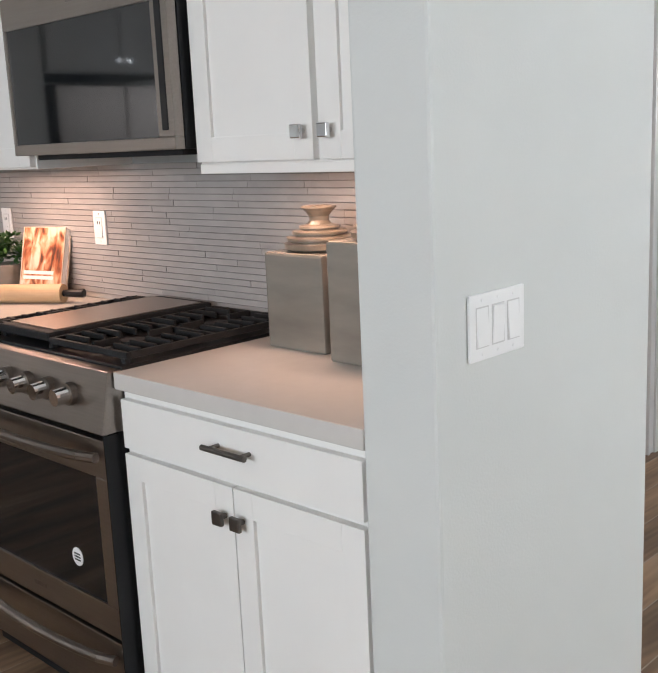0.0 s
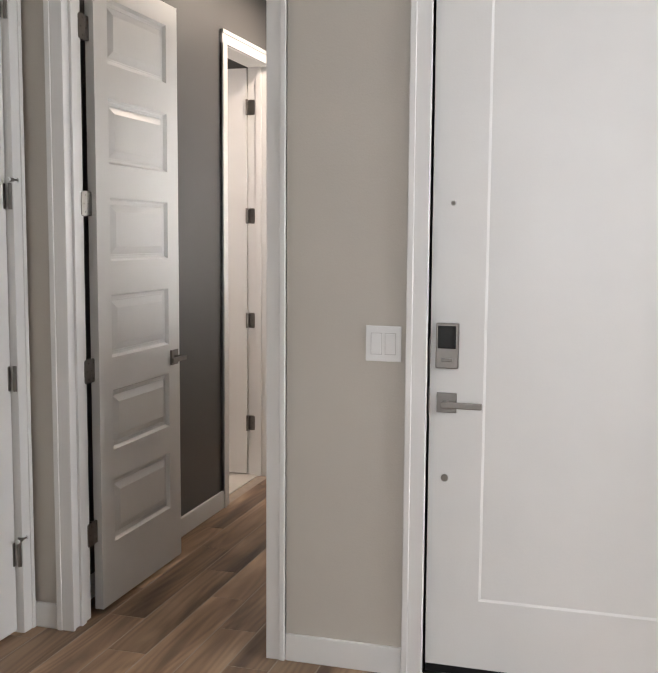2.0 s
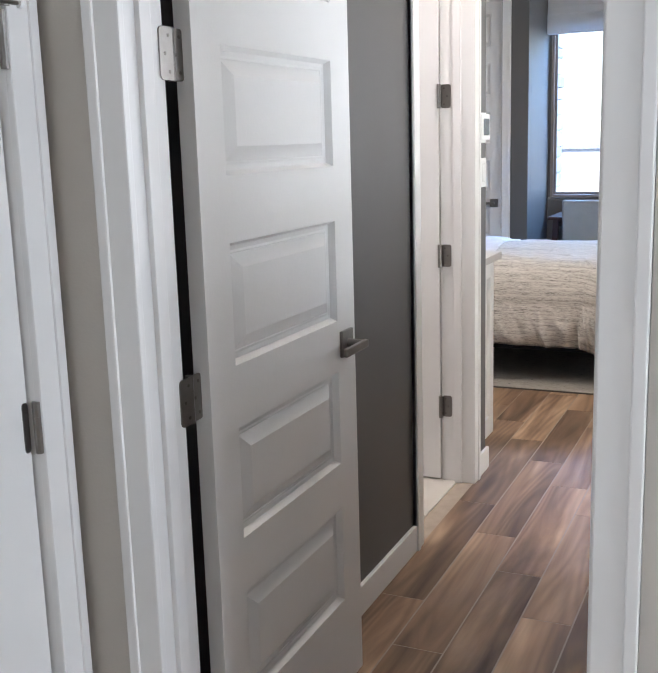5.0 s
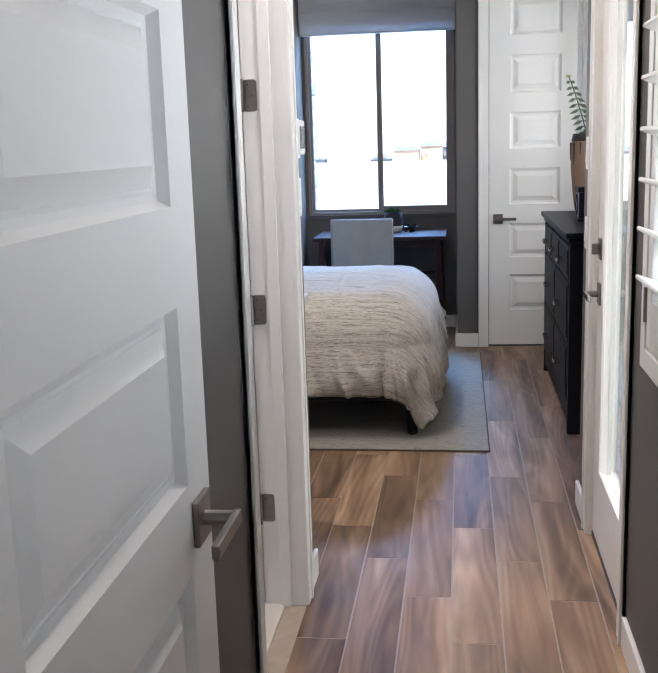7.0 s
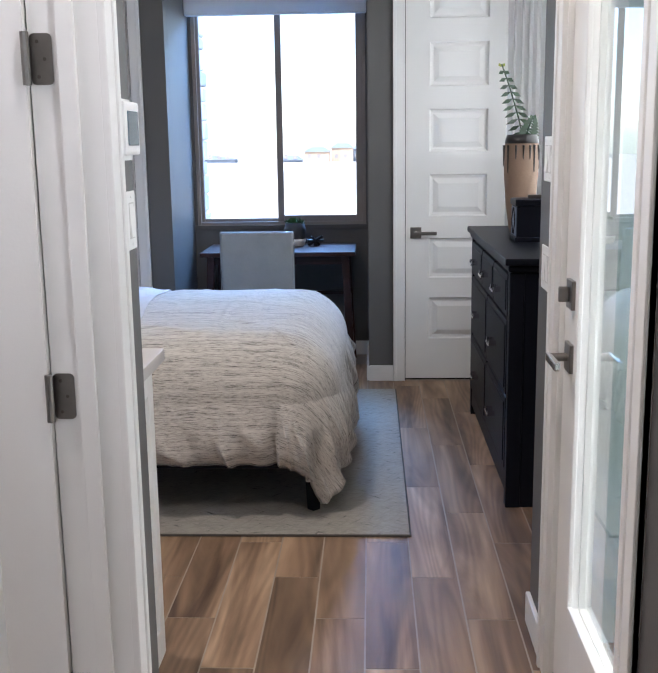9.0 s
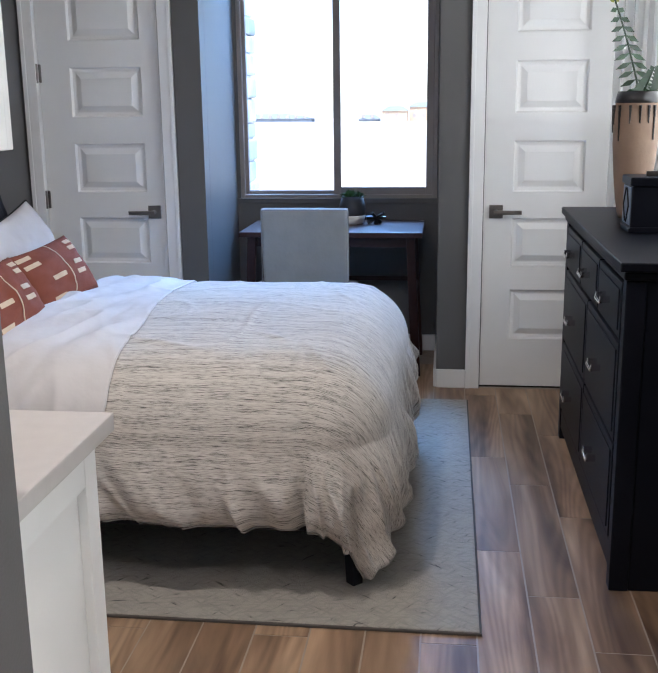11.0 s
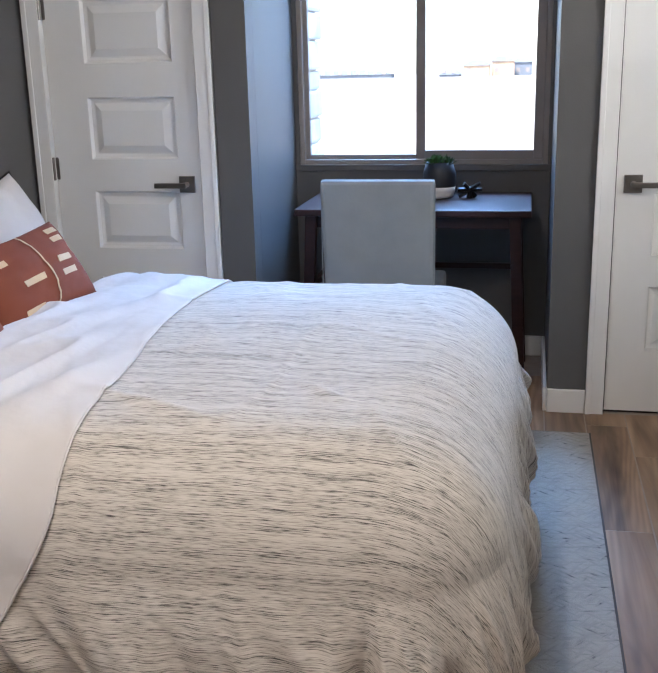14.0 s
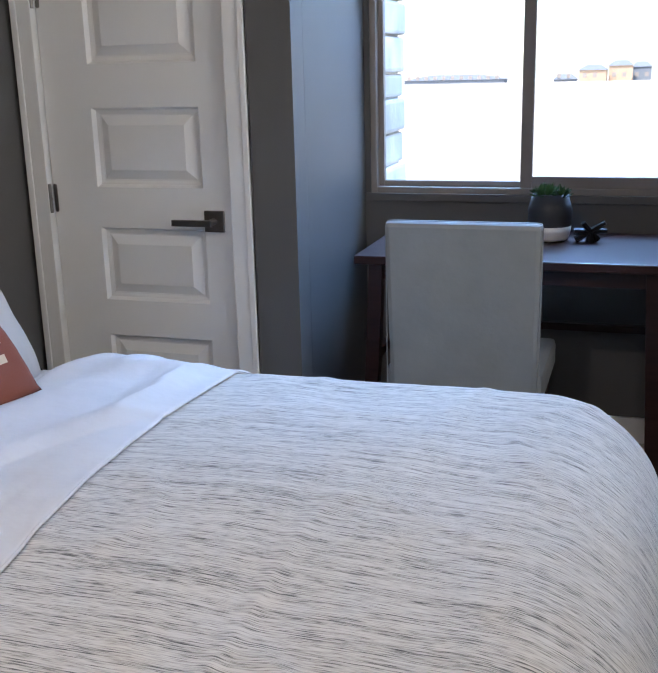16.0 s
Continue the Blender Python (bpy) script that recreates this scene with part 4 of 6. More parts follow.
# ---- switches, thermostat ----
def switch_plate(name, gangs, m, label, outlet=False):
    """A wall plate in the x-z plane that looks along -y, with rockers or sockets."""
    w = 0.070 + 0.046 * (gangs - 1)
    root = thing(name, label, "light switch" if not outlet else "outlet", m)
    part("plate", boxes((-w / 2, w / 2, -0.006, 0.0, -0.057, 0.057), bevel=0.0025), PLASTIC, root)
    for k in range(gangs):
        x = (k - (gangs - 1) / 2) * 0.046
        # grey plate puts the shade of the gap round the rocker into colour
        part("rocker_gap_shade", boxes((x - 0.0182, x + 0.0182, -0.0066, -0.0050, -0.0350, 0.0350)), GAP, root)
        rk = part("rocker", boxes((x - 0.0165, x + 0.0165, -0.0085, -0.005, -0.033, 0.033), bevel=0.0015), PLASTIC, root)
        rk.rotation_euler = (radians(3 if k % 2 else -3), 0, 0)
        if outlet:
            for z in (-0.017, 0.017):
                part("slot", boxes((x - 0.007, x - 0.005, -0.0092, -0.008, z - 0.005, z + 0.005)), BLACK, root)
                part("slot", boxes((x + 0.005, x + 0.007, -0.0092, -0.008, z - 0.005, z + 0.005)), BLACK, root)
        for z in (-0.046, 0.046):
            part("screw", rod(bmesh.new(), (x, -0.0072, z), (x, -0.005, z), 0.003, 8), PLASTIC, root)
    return root


switch_plate("light_switch", 2, pose(0.548, 4.7195, 1.090), "white double rocker light switch on the greige wall")
switch_plate("light_switch", 3, pose(0.3445, 2.209, 1.093, 0, 0, 90), "white triple rocker light switch on the wall end")
switch_plate("light_switch", 2, pose(0.2345, 7.872, 1.06, 0, 0, -90), "white double light switch beside the patio door")
switch_plate("light_switch", 2, pose(0.2345, 7.872, 1.34, 0, 0, -90), "white wall control beside the patio door")
th = thing("thermostat", "white wall thermostat with a blue-grey screen", "thermostat", pose(-0.70, 7.200, 1.421))
part("body", boxes((0.0, 0.024, -0.056, 0.056, -0.050, 0.050), bevel=0.006), PLASTIC, th)
part("screen", boxes((0.0235, 0.0255, -0.040, 0.040, -0.032, 0.032), bevel=0.0008), SCREEN, th, "blue-grey glass screen")
part("wall_plate", boxes((0.0, 0.006, -0.066, 0.062, -0.060, 0.056), bevel=0.002), PLASTIC, th)
sensor = switch_plate("light_switch", 1, pose(-0.6995, 7.225, 1.245, 0, 0, 90), "white single rocker switch below the thermostat")


# ---- bed ----
def drape(u, v, x1, y0, y1, top, r, flare):
    """Where cloth at (u, v) of the flat sheet comes to lie: flat on the bed, then over the edge and down."""
    cx, cy = min(u, x1 - r), min(max(v, y0 + r), y1 - r)
    dx, dy = u - cx, v - cy
    d = math.hypot(dx, dy)
    if d < 1e-6:
        return Vector((u, v, top)), 0.0, Vector((0, 0, 1))
    nx, ny = dx / d, dy / d
    if d < r * math.pi / 2:
        a = d / r
        out, drop = r * math.sin(a), r * (1 - math.cos(a))
        return Vector((cx + nx * out, cy + ny * out, top - drop)), 0.0, Vector((nx * math.sin(a), ny * math.sin(a), math.cos(a)))
    fall = d - r * math.pi / 2
    out = r + flare * fall
    return Vector((cx + nx * out, cy + ny * out, top - r - fall)), fall, Vector((nx, ny, 0.1)).normalized()


def cloth(name, us, vs, place, mat, parent, thick, label=""):
    bm = bmesh.new()
    uvl = bm.loops.layers.uv.new("UVMap")
    grid, at = [], {}
    for u in us:
        row = []
        for v in vs:
            p = bm.verts.new(place(u, v))
            at[p] = (u, v)
            row.append(p)
        grid.append(row)
    for a, b in zip(grid, grid[1:]):
        for i in range(len(vs) - 1):
            f = bm.faces.new((a[i], b[i], b[i + 1], a[i + 1]))
            for lp in f.loops:
                lp[uvl].uv = at[lp.vert]
    ob = link(name, bm, mat, parent, label, smooth=True)
    sol = ob.modifiers.new("thickness", "SOLIDIFY")
    sol.thickness, sol.offset = thick, -1
    sub = ob.modifiers.new("round", "SUBSURF")
    sub.levels = sub.render_levels = 1
    return ob


def steps(a, b, n):
    return [a + (b - a) * i / n for i in range(n + 1)]


bed = thing("bed", "black bed frame with a slatted headboard on a rug", "bed", pose(0, 0, 0))
BX0, BX1, BY0, BY1 = -2.16, -0.40, 8.82, 10.32
for x, y in ((-0.45, 8.86), (-1.35, 8.88), (-0.45, 10.28), (-2.12, 8.86), (-2.12, 10.28)):
    bm = bmesh.new()
    rod(bm, (x, y, 0.012), (x, y, 0.20), 0.024, 4, 0.034)
    part("leg", bm, NAVY, bed)
for y in (BY0 + 0.005, BY1 - 0.035):
    part("side_rail", boxes((BX0, BX1, y, y + 0.03, 0.185, 0.33), bevel=0.004), NAVY, bed)
part("foot_rail", boxes((BX1 - 0.03, BX1, BY0 + 0.036, BY1 - 0.036, 0.185, 0.33), bevel=0.004), NAVY, bed)
part("slat_base", boxes((BX0, BX1 - 0.031, BY0 + 0.036, BY1 - 0.036, 0.24, 0.27)), NAVY, bed)
for y in (8.80, 10.30):
    part("headboard_post", boxes((-2.245, -2.185, y - 0.03, y + 0.03, 0.012, 1.06), bevel=0.005), NAVY, bed)
part("headboard_rail", boxes((-2.25, -2.18, 8.77, 10.33, 1.06, 1.10), bevel=0.006), NAVY, bed)
part("headboard_rail", boxes((-2.235, -2.195, 8.83, 10.27, 0.96, 1.02), bevel=0.004), NAVY, bed)
for i in range(14):
    y = 8.90 + i * 0.102
    part("headboard_slat", boxes((-2.225, -2.205, y - 0.022, y + 0.022, 0.45, 0.96), bevel=0.003), NAVY, bed)
part("headboard_rail", boxes((-2.235, -2.195, 8.83, 10.27, 0.38, 0.45), bevel=0.004), NAVY, bed)

mattress = tagged(link("mattress", boxes((BX0 + 0.01, BX1 - 0.045, BY0 + 0.04, BY1 - 0.04, 0.27, 0.615), bevel=0.045), SHEET, smooth=True), "thick mattress in a pale grey fitted sheet", "mattress")

for z in (0.600, 0.300):
    part("sheet_seam", rod(bmesh.new(), (BX0 + 0.05, BY0 + 0.043, z), (BX1 - 0.09, BY0 + 0.043, z), 0.004, 8), SHEET, mattress, "sewn seam of the fitted sheet")


def ease(a, b, x):
    f = min(1.0, max(0.0, (x - a) / (b - a)))
    return f * f * (3 - 2 * f)


def round_bed(u, v, nrm):
    """How far along the hanging edge a point of the cloth lies: near side, foot, far side."""
    cx, cy = min(u, -0.58), min(max(v, 8.97), 10.14)
    turn = math.atan2(max(0.0, nrm.x), abs(nrm.y) + 1e-6)
    if v < 9.5:
        return cx + 0.5 * turn + (cy - 8.97)
    return 0.205 + 1.17 - (10.14 - cy) + 0.5 * (math.pi / 2 - turn) + (-0.58 - cx)


DV0, DV1 = 8.372, 10.78


def duvet_place(u, v):
    p, fall, nrm = drape(u, v, -0.345, 8.735, 10.375, 0.690, 0.235, 0.03)
    s = round_bed(u, v, nrm)
    k = ease(-0.06, 0.24, fall)
    if fall <= 0:
        k = 0.0
    open_part = ease(-1.36, -1.14, u)
    if fall > 0.24:
        p.z += 0.36 * (fall - 0.24)
    corner = math.exp(-((s + 0.12) / 0.34) ** 2)
    lo = noise.noise(Vector((s * 1.4, fall * 0.9, 2.0)))
    fold = math.sin(s * 12.5 + 3.0 * lo + 1.5 * fall) * 0.010 + noise.noise(Vector((s * 5.5 - 1.6 * fall, fall * 1.5, 7.0))) * 0.024
    ridge = 1 - abs(noise.noise(Vector((s * 6.2 - 2.4 * fall, fall * 1.1, 3.0))))
    fold += 0.042 * (max(0.0, ridge - 0.78) / 0.22) ** 1.5
    fold += 0.006 * noise.noise(Vector((s * 18 + 4 * fall, fall * 8, 5.0)))
    slant = 1 - abs(noise.noise(Vector((s * 9.0 - 5.0 * fall, fall * 2.2 + s * 0.8, 11.0))))
    fold += 0.020 * (max(0.0, slant - 0.84) / 0.16) ** 1.4
    fold += corner * (0.022 * math.sin(s * 27 - 5.0 * fall + 2.0 * lo) + 0.014)
    dx = s + 0.575 + 0.03 * fall
    if v < 8.97:
        tuck = ease(0.0, 0.20, fall)
        fold += tuck * (0.034 * math.exp(-((dx - 0.06) / 0.045) ** 2) - 0.060 * math.exp(-(dx / 0.020) ** 2))
    bulge = 0.012 * math.sin(min(1.0, fall / 0.25) * math.pi)
    p = p + nrm * (fold * k + bulge)
    pleat = 1 - abs(noise.noise(Vector((u * 3.0 + v * 1.4, v * 1.9 - u * 1.1, 8.0))))
    puff = noise.noise(Vector((u * 2.6, v * 2.2, 5.0))) * 0.008 + noise.noise(Vector((u * 7.0, v * 6.0, 1.0))) * 0.0028
    puff += 0.0045 * (max(0.0, pleat - 0.90) / 0.10) ** 1.3 + 0.0012 * noise.noise(Vector((u * 21 + v * 8, v * 17, 2.0)))
    crease = 0.011 * math.exp(-(((u + 0.72) * 0.8 + (v - 9.10)) / 0.018) ** 2) * math.exp(-((u + 0.72) / 0.07) ** 2)
    crease += 0.010 * math.exp(-(((u + 1.12) * 0.35 + (v - 9.02)) / 0.016) ** 2) * math.exp(-((u + 1.06) / 0.12) ** 2)
    p.z += (puff * (0.25 + 0.75 * open_part) + crease) * (1 - k) - 0.010 * (1 - open_part) * (1 - k)
    p.z += 0.024 * (1 - k) * math.exp(-((v - 9.60) / 0.42) ** 2) * math.exp(-((u + 0.95) / 0.55) ** 2)
    p.z -= 0.024 * (1 - k) * ease(9.5, 10.25, v)
    p.z += k * (0.012 * noise.noise(Vector((s * 2.4, 0.3, 4.0))) + 0.02 * ease(-0.9, -1.5, u) + 0.10 * ease(9.9, 10.45, v) * ease(-0.7, -0.3, u))
    rim = max(0.0, 1 - min(v - DV0, 0.09 - u) / 0.06)
    p = p - nrm * 0.036 * rim * rim
    p.z = max(p.z, 0.045 + 0.02 * abs(lo))
    return p


duvet = cloth("duvet", steps(-1.50, 0.09, 180), steps(DV0, DV1, 190), duvet_place, DUVET, None, 0.022)
tagged(duvet, "off-white duvet with broken black weft stripes draped over the bed", "duvet")


def seam(name, place, mat, parent, pts, lift, label):
    """A thin sewn edge lying on the cloth."""
    bm = bmesh.new()
    at = [place(u, v) + lift for u, v in pts]
    for a, b in zip(at, at[1:]):
        rod(bm, a, b, 0.0026, 8)
    return link(name, bm, mat, parent, label)


seam("hem", duvet_place, HEMCLOTH, duvet, [(u, DV0) for u in steps(-1.50, 0.09, 180)], Vector((0, 0.004, 0)), "sewn hem")
seam("hem", duvet_place, HEMCLOTH, duvet, [(0.09, v) for v in steps(DV0, DV1, 190)], Vector((-0.004, 0, 0)), "sewn hem")


def fold_place(u, v):
    """The turned-back part lies on the duvet; u runs from its back edge to its seam."""
    f = (u + 1.74) / 0.54
    seam_u = -1.135 - 0.11 * ease(8.8, 10.1, v) - 0.125 * ease(8.74, 8.42, v)
    back_u = -1.615 - 0.06 * ease(8.8, 9.9, v) + 0.03 * ease(8.8, 8.5, v)
    uu = back_u + (seam_u - back_u) * f
    p = duvet_place(uu, v)
    q, fall, nrm = drape(uu, v, -0.345, 8.735, 10.375, 0.690, 0.235, 0.03)
    k = min(fall / 0.3, 1.0)
    calm = ease(0.0, 0.22, 1 - f)
    rid = 1 - abs(noise.noise(Vector((uu * 6.0 - v * 2.6, v * 1.3 + uu * 1.5, 4.0))))
    w = 0.020 * (max(0.0, rid - 0.70) / 0.30) ** 1.3 + noise.noise(Vector((uu * 9 - v * 4, v * 2.6, 9.0))) * 0.007 + noise.noise(Vector((uu * 26, v * 11, 3.0))) * 0.002
    if fall:
        w += 0.008 * k * math.sin(uu * 24 + 2 * noise.noise(Vector((uu * 4, fall * 3, 1))))
    p += nrm * (0.009 + 0.006 * calm + max(-0.004, w) * calm)
    p.z -= 0.085 * max(0.0, 1 - f / 0.18) ** 2 * (1 - k)
    return p


fold = cloth("turned_down_sheet", steps(-1.74, -1.20, 70), steps(8.41, 10.58, 170), fold_place, WHITECLOTH, None, 0.008)
tagged(fold, "white cotton duvet underside turned back across the bed", "sheet")
seam("edge_seam", fold_place, WHITECLOTH, fold, [(-1.20, v) for v in steps(8.41, 10.58, 170)], Vector((0, 0, -0.003)), "rounded sewn edge")


def pillow(name, w, h, t, m, mat, label, category, group="", piping=None, sag=0.0, seed=0.0):
    """A stuffed pillow in its own x-z plane, thick along y."""
    n = 30
    bm = bmesh.new()
    root = thing(name, label, category, m, group)

    def surf(u, v, s):
        a = max(0.0, (1 - u * u) * (1 - v * v))
        thick = t * (a ** 0.42) * 0.5
        x = w / 2 * u * (1 - 0.055 * (1 - v * v) * abs(u) ** 3)
        z = h / 2 * v * (1 - 0.075 * (1 - u * u) * abs(v) ** 3)
        q = noise.noise(Vector((u * 2.2 + seed, v * 2.2, s * 3.0 + seed))) * 0.16 + noise.noise(Vector((u * 5 + seed, v * 5, s))) * 0.07 + noise.noise(Vector((u * 10 + seed, v * 7, s + 4))) * 0.035
        y = s * thick * (1 + q)
        z -= sag * (1 - abs(u)) * max(0.0, v) * h
        y += 0.10 * sag * v * v
        return Vector((x, y, z))
    for s in (-1, 1):
        g = [[bm.verts.new(surf(2 * i / n - 1, 2 * k / n - 1, s)) for k in range(n + 1)] for i in range(n + 1)]
        for i in range(n):
            for k in range(n):
                f = (g[i][k], g[i + 1][k], g[i + 1][k + 1], g[i][k + 1])
                bm.faces.new(f if s < 0 else f[::-1])
    bmesh.ops.remove_doubles(bm, verts=bm.verts[:], dist=0.0008)
    part("cushion", bm, mat, root, smooth=True)
    if piping:
        pts = []
        for i in range(n):
            pts.append(surf(2 * i / n - 1, -1, 1))
        for i in range(n):
            pts.append(surf(1, 2 * i / n - 1, 1))
        for i in range(n):
            pts.append(surf(1 - 2 * i / n, 1, 1))
        for i in range(n):
            pts.append(surf(-1, 1 - 2 * i / n, 1))
        cu = bpy.data.curves.new("piping", "CURVE")
        cu.dimensions, cu.bevel_depth, cu.bevel_resolution = "3D", 0.0034, 2
        sp = cu.splines.new("POLY")
        sp.points.add(len(pts) - 1)
        for q, c in zip(sp.points, pts):
            q.co = (c.x, c.y - 0.003, c.z, 1)
        sp.use_cyclic_u = True
        tmp = bpy.data.objects.new("tmp", cu)
        me = bpy.data.meshes.new_from_object(tmp)
        bpy.data.objects.remove(tmp)
        me.materials.clear()
        me.materials.append(piping)
        ob = new("piping", me)
        ob.parent = root
        ob["label"] = "thin black piping"
    return root, surf


# each pillow faces the foot of the bed and leans back on the headboard
def lean(x, y, z, tilt, turn=0, roll=0):
    return pose(x, y, z, 0, 0, 90 + turn) @ pose(0, 0, 0, -tilt, 0, 0) @ pose(0, 0, 0, 0, roll, 0)


pillow("euro_pillow", 0.62, 0.60, 0.17, lean(-2.06, 9.20, 0.860, 14, -4, -2), DARKCLOTH, "large charcoal linen euro pillow against the headboard", "pillow", "dark pillows", sag=0.06, seed=1.0)
pillow("euro_pillow", 0.54, 0.60, 0.18, lean(-2.07, 9.93, 0.850, 14, -4, 3), DARKCLOTH, "large charcoal linen euro pillow against the headboard", "pillow", "dark pillows", sag=0.02, seed=4.0)
pillow("white_pillow", 0.58, 0.47, 0.23, lean(-1.83, 9.25, 0.790, 24, -4, -3), WHITECLOTH, "white cotton pillow with thin black piping", "pillow", "white pillows", PIPING, sag=0.08, seed=7.0)
pillow("white_pillow", 0.56, 0.45, 0.19, lean(-1.88, 9.945, 0.768, 24, -5, -7), WHITECLOTH, "white cotton pillow with thin black piping", "pillow", "white pillows", PIPING, sag=0.04, seed=9.0)


def lumbar(m, seed):
    root, surf = pillow("lumbar_pillow", 0.43, 0.245, 0.125, m, RUST, "rust lumbar pillow with cream stitched dashes", "pillow", "rust pillows", seed=seed)

    def dash(name, u0, u1, v0, v1, bend=0.0):
        bm = bmesh.new()
        n = 14
        rows = []
        for i in range(n + 1):
            f = i / n
            vv = v0 + (v1 - v0) * f if bend else None
            if bend:
                c = u0 + bend * math.sin(f * math.pi)
                pr = [(c, vv), (c + (u1 - u0), vv)]
            else:
                uu = u0 + (u1 - u0) * f
                pr = [(uu, v0), (uu, v1)]
            rows.append([bm.verts.new(surf(a, b, -1) + Vector((0, -0.0022, 0))) for a, b in pr])
        for a, b in zip(rows, rows[1:]):
            bm.faces.new((a[0], b[0], b[1], a[1]))
        ob = part(name, bm, CREAM, root)
        so = ob.modifiers.new("thickness", "SOLIDIFY")
        so.thickness = 0.0015
    dash("stitched_line", 0.02, 0.045, -0.92, 0.92, bend=0.06)
    for u0, u1, v in ((-0.90, -0.55, 0.72), (-0.86, -0.48, 0.42), (-0.42, -0.05, -0.18), (0.30, 0.66, -0.30), (0.34, 0.70, 0.02), (0.52, 0.78, 0.50), (0.55, 0.82, 0.74), (-0.60, -0.25, -0.78)):
        dash("stitched_dash", u0, u1, v - 0.07, v + 0.07)


lumbar(lean(-1.64, 9.20, 0.768, 32, -6, -4), 2.0)
lumbar(lean(-1.66, 9.71, 0.772, 32, -11, -5), 5.0)

rug = tagged(link("rug", boxes((-2.05, -0.092, 8.62, 10.72, 0.0005, 0.011), bevel=0.004), RUG), "cream rug with scattered black dashes under the bed", "rug")

BINDING = material("dark_rug_binding", (0.09, 0.08, 0.07), 0.9, vary=0.1, bump=0.2)
for q in ((-2.056, -0.086, 8.614, 8.622), (-2.056, -0.086, 10.718, 10.726), (-2.056, -2.048, 8.622, 10.718), (-0.094, -0.086, 8.622, 10.718)):
    part("edge_binding", boxes((*q, 0.0006, 0.0085), bevel=0.002), BINDING, rug, "dark stitched edge")

# ---- nightstand ----
ns = thing("nightstand", "dark wooden nightstand beside the bed", "nightstand", pose(-1.80, 8.73, 0))
part("top", boxes((-0.46, 0.0, -0.46, 0.0, 0.655, 0.685), bevel=0.006), ESPRESSO, ns)
part("moulding", boxes((-0.445, -0.012, -0.448, -0.012, 0.632, 0.655), bevel=0.007), ESPRESSO, ns)
part("body", boxes((-0.43, -0.03, -0.435, -0.028, 0.10, 0.632), bevel=0.004), ESPRESSO, ns)
for z0, z1 in ((0.14, 0.36), (0.38, 0.61)):
    d = part("drawer", boxes((-0.031, -0.016, -0.415, -0.048, z0, z1), bevel=0.004), ESPRESSO, ns)
    part("knob", rod(bmesh.new(), (-0.017, -0.23, (z0 + z1) / 2), (0.004, -0.23, (z0 + z1) / 2), 0.012), NICKEL, d)
for x in (-0.41, -0.05):
    for y in (-0.415, -0.048):
        part("leg", boxes((x - 0.02, x + 0.02, y - 0.02, y + 0.02, 0.0, 0.10), bevel=0.003), ESPRESSO, ns)

# ---- framed road photograph ----
pic = thing("framed_picture", "black framed grey photograph of an empty road", "picture", pose(-2.268, 9.50, 1.64))
PW, PH = 0.71, 0.46
part("frame", boxes((0, 0.024, -PW, -PW + 0.030, -PH, PH), (0, 0.024, PW - 0.030, PW, -PH, PH), (0, 0.024, -PW + 0.03, PW - 0.03, -PH, -PH + 0.030), (0, 0.024, -PW + 0.03, PW - 0.03, PH - 0.030, PH), bevel=0.003), BLACK, pic)
PIC_ROAD = material("photo_road_grey", (0.065, 0.078, 0.088), 0.6, vary=0.15, scale=12, bump=0.0, coat=0.08)
PIC_LAND = material("photo_land_grey", (0.33, 0.34, 0.33), 0.6, vary=0.55, scale=10, bump=0.0, coat=0.08, stretch=(1, 1, 3))
PIC_HILL = material("photo_hill_grey", (0.05, 0.055, 0.06), 0.6, vary=0.9, scale=16, bump=0.0, coat=0.08, stretch=(1, 1, 4))
PIC_SKY = material("photo_sky_grey", (0.36, 0.38, 0.40), 0.6, vary=0.3, scale=4, bump=0.0, coat=0.08)
PIC_LINE = material("photo_line_white", (0.62, 0.63, 0.63), 0.6, vary=0.1, bump=0.0, coat=0.08)


def flat(name, pts, mat, x):
    bm = bmesh.new()
    bm.faces.new([bm.verts.new((x, y, z)) for y, z in pts])
    part(name, bm, mat, pic)


flat("print", [(-0.68, -0.43), (0.68, -0.43), (0.68, 0.02), (-0.68, 0.02)], PIC_LAND, 0.008)
flat("print_sky", [(-0.68, 0.02), (0.68, 0.02), (0.68, 0.43), (-0.68, 0.43)], PIC_SKY, 0.0080)
flat("print_ridge", [(-0.68, -0.17), (-0.06, -0.135), (0.12, -0.145), (0.40, -0.19), (0.68, -0.245), (0.68, 0.03), (0.35, 0.07), (0.05, 0.03), (-0.3, 0.08), (-0.68, 0.05)], PIC_HILL, 0.0086)
flat("print_road", [(-0.47, -0.43), (0.58, -0.43), (0.254, -0.258), (0.108, -0.173), (0.062, -0.085), (0.040, -0.085), (-0.037, -0.176), (-0.168, -0.274)], PIC_ROAD, 0.0092)
for a, b in (((0.575, -0.427), (0.254, -0.258)), ((0.254, -0.258), (0.108, -0.173)), ((-0.465, -0.427), (-0.168, -0.274)), ((-0.168, -0.274), (-0.037, -0.176))):
    flat("road_edge_line", [(a[0] - 0.007, a[1]), (a[0] + 0.007, a[1]), (b[0] + 0.003, b[1]), (b[0] - 0.003, b[1])], PIC_LINE, 0.0098)
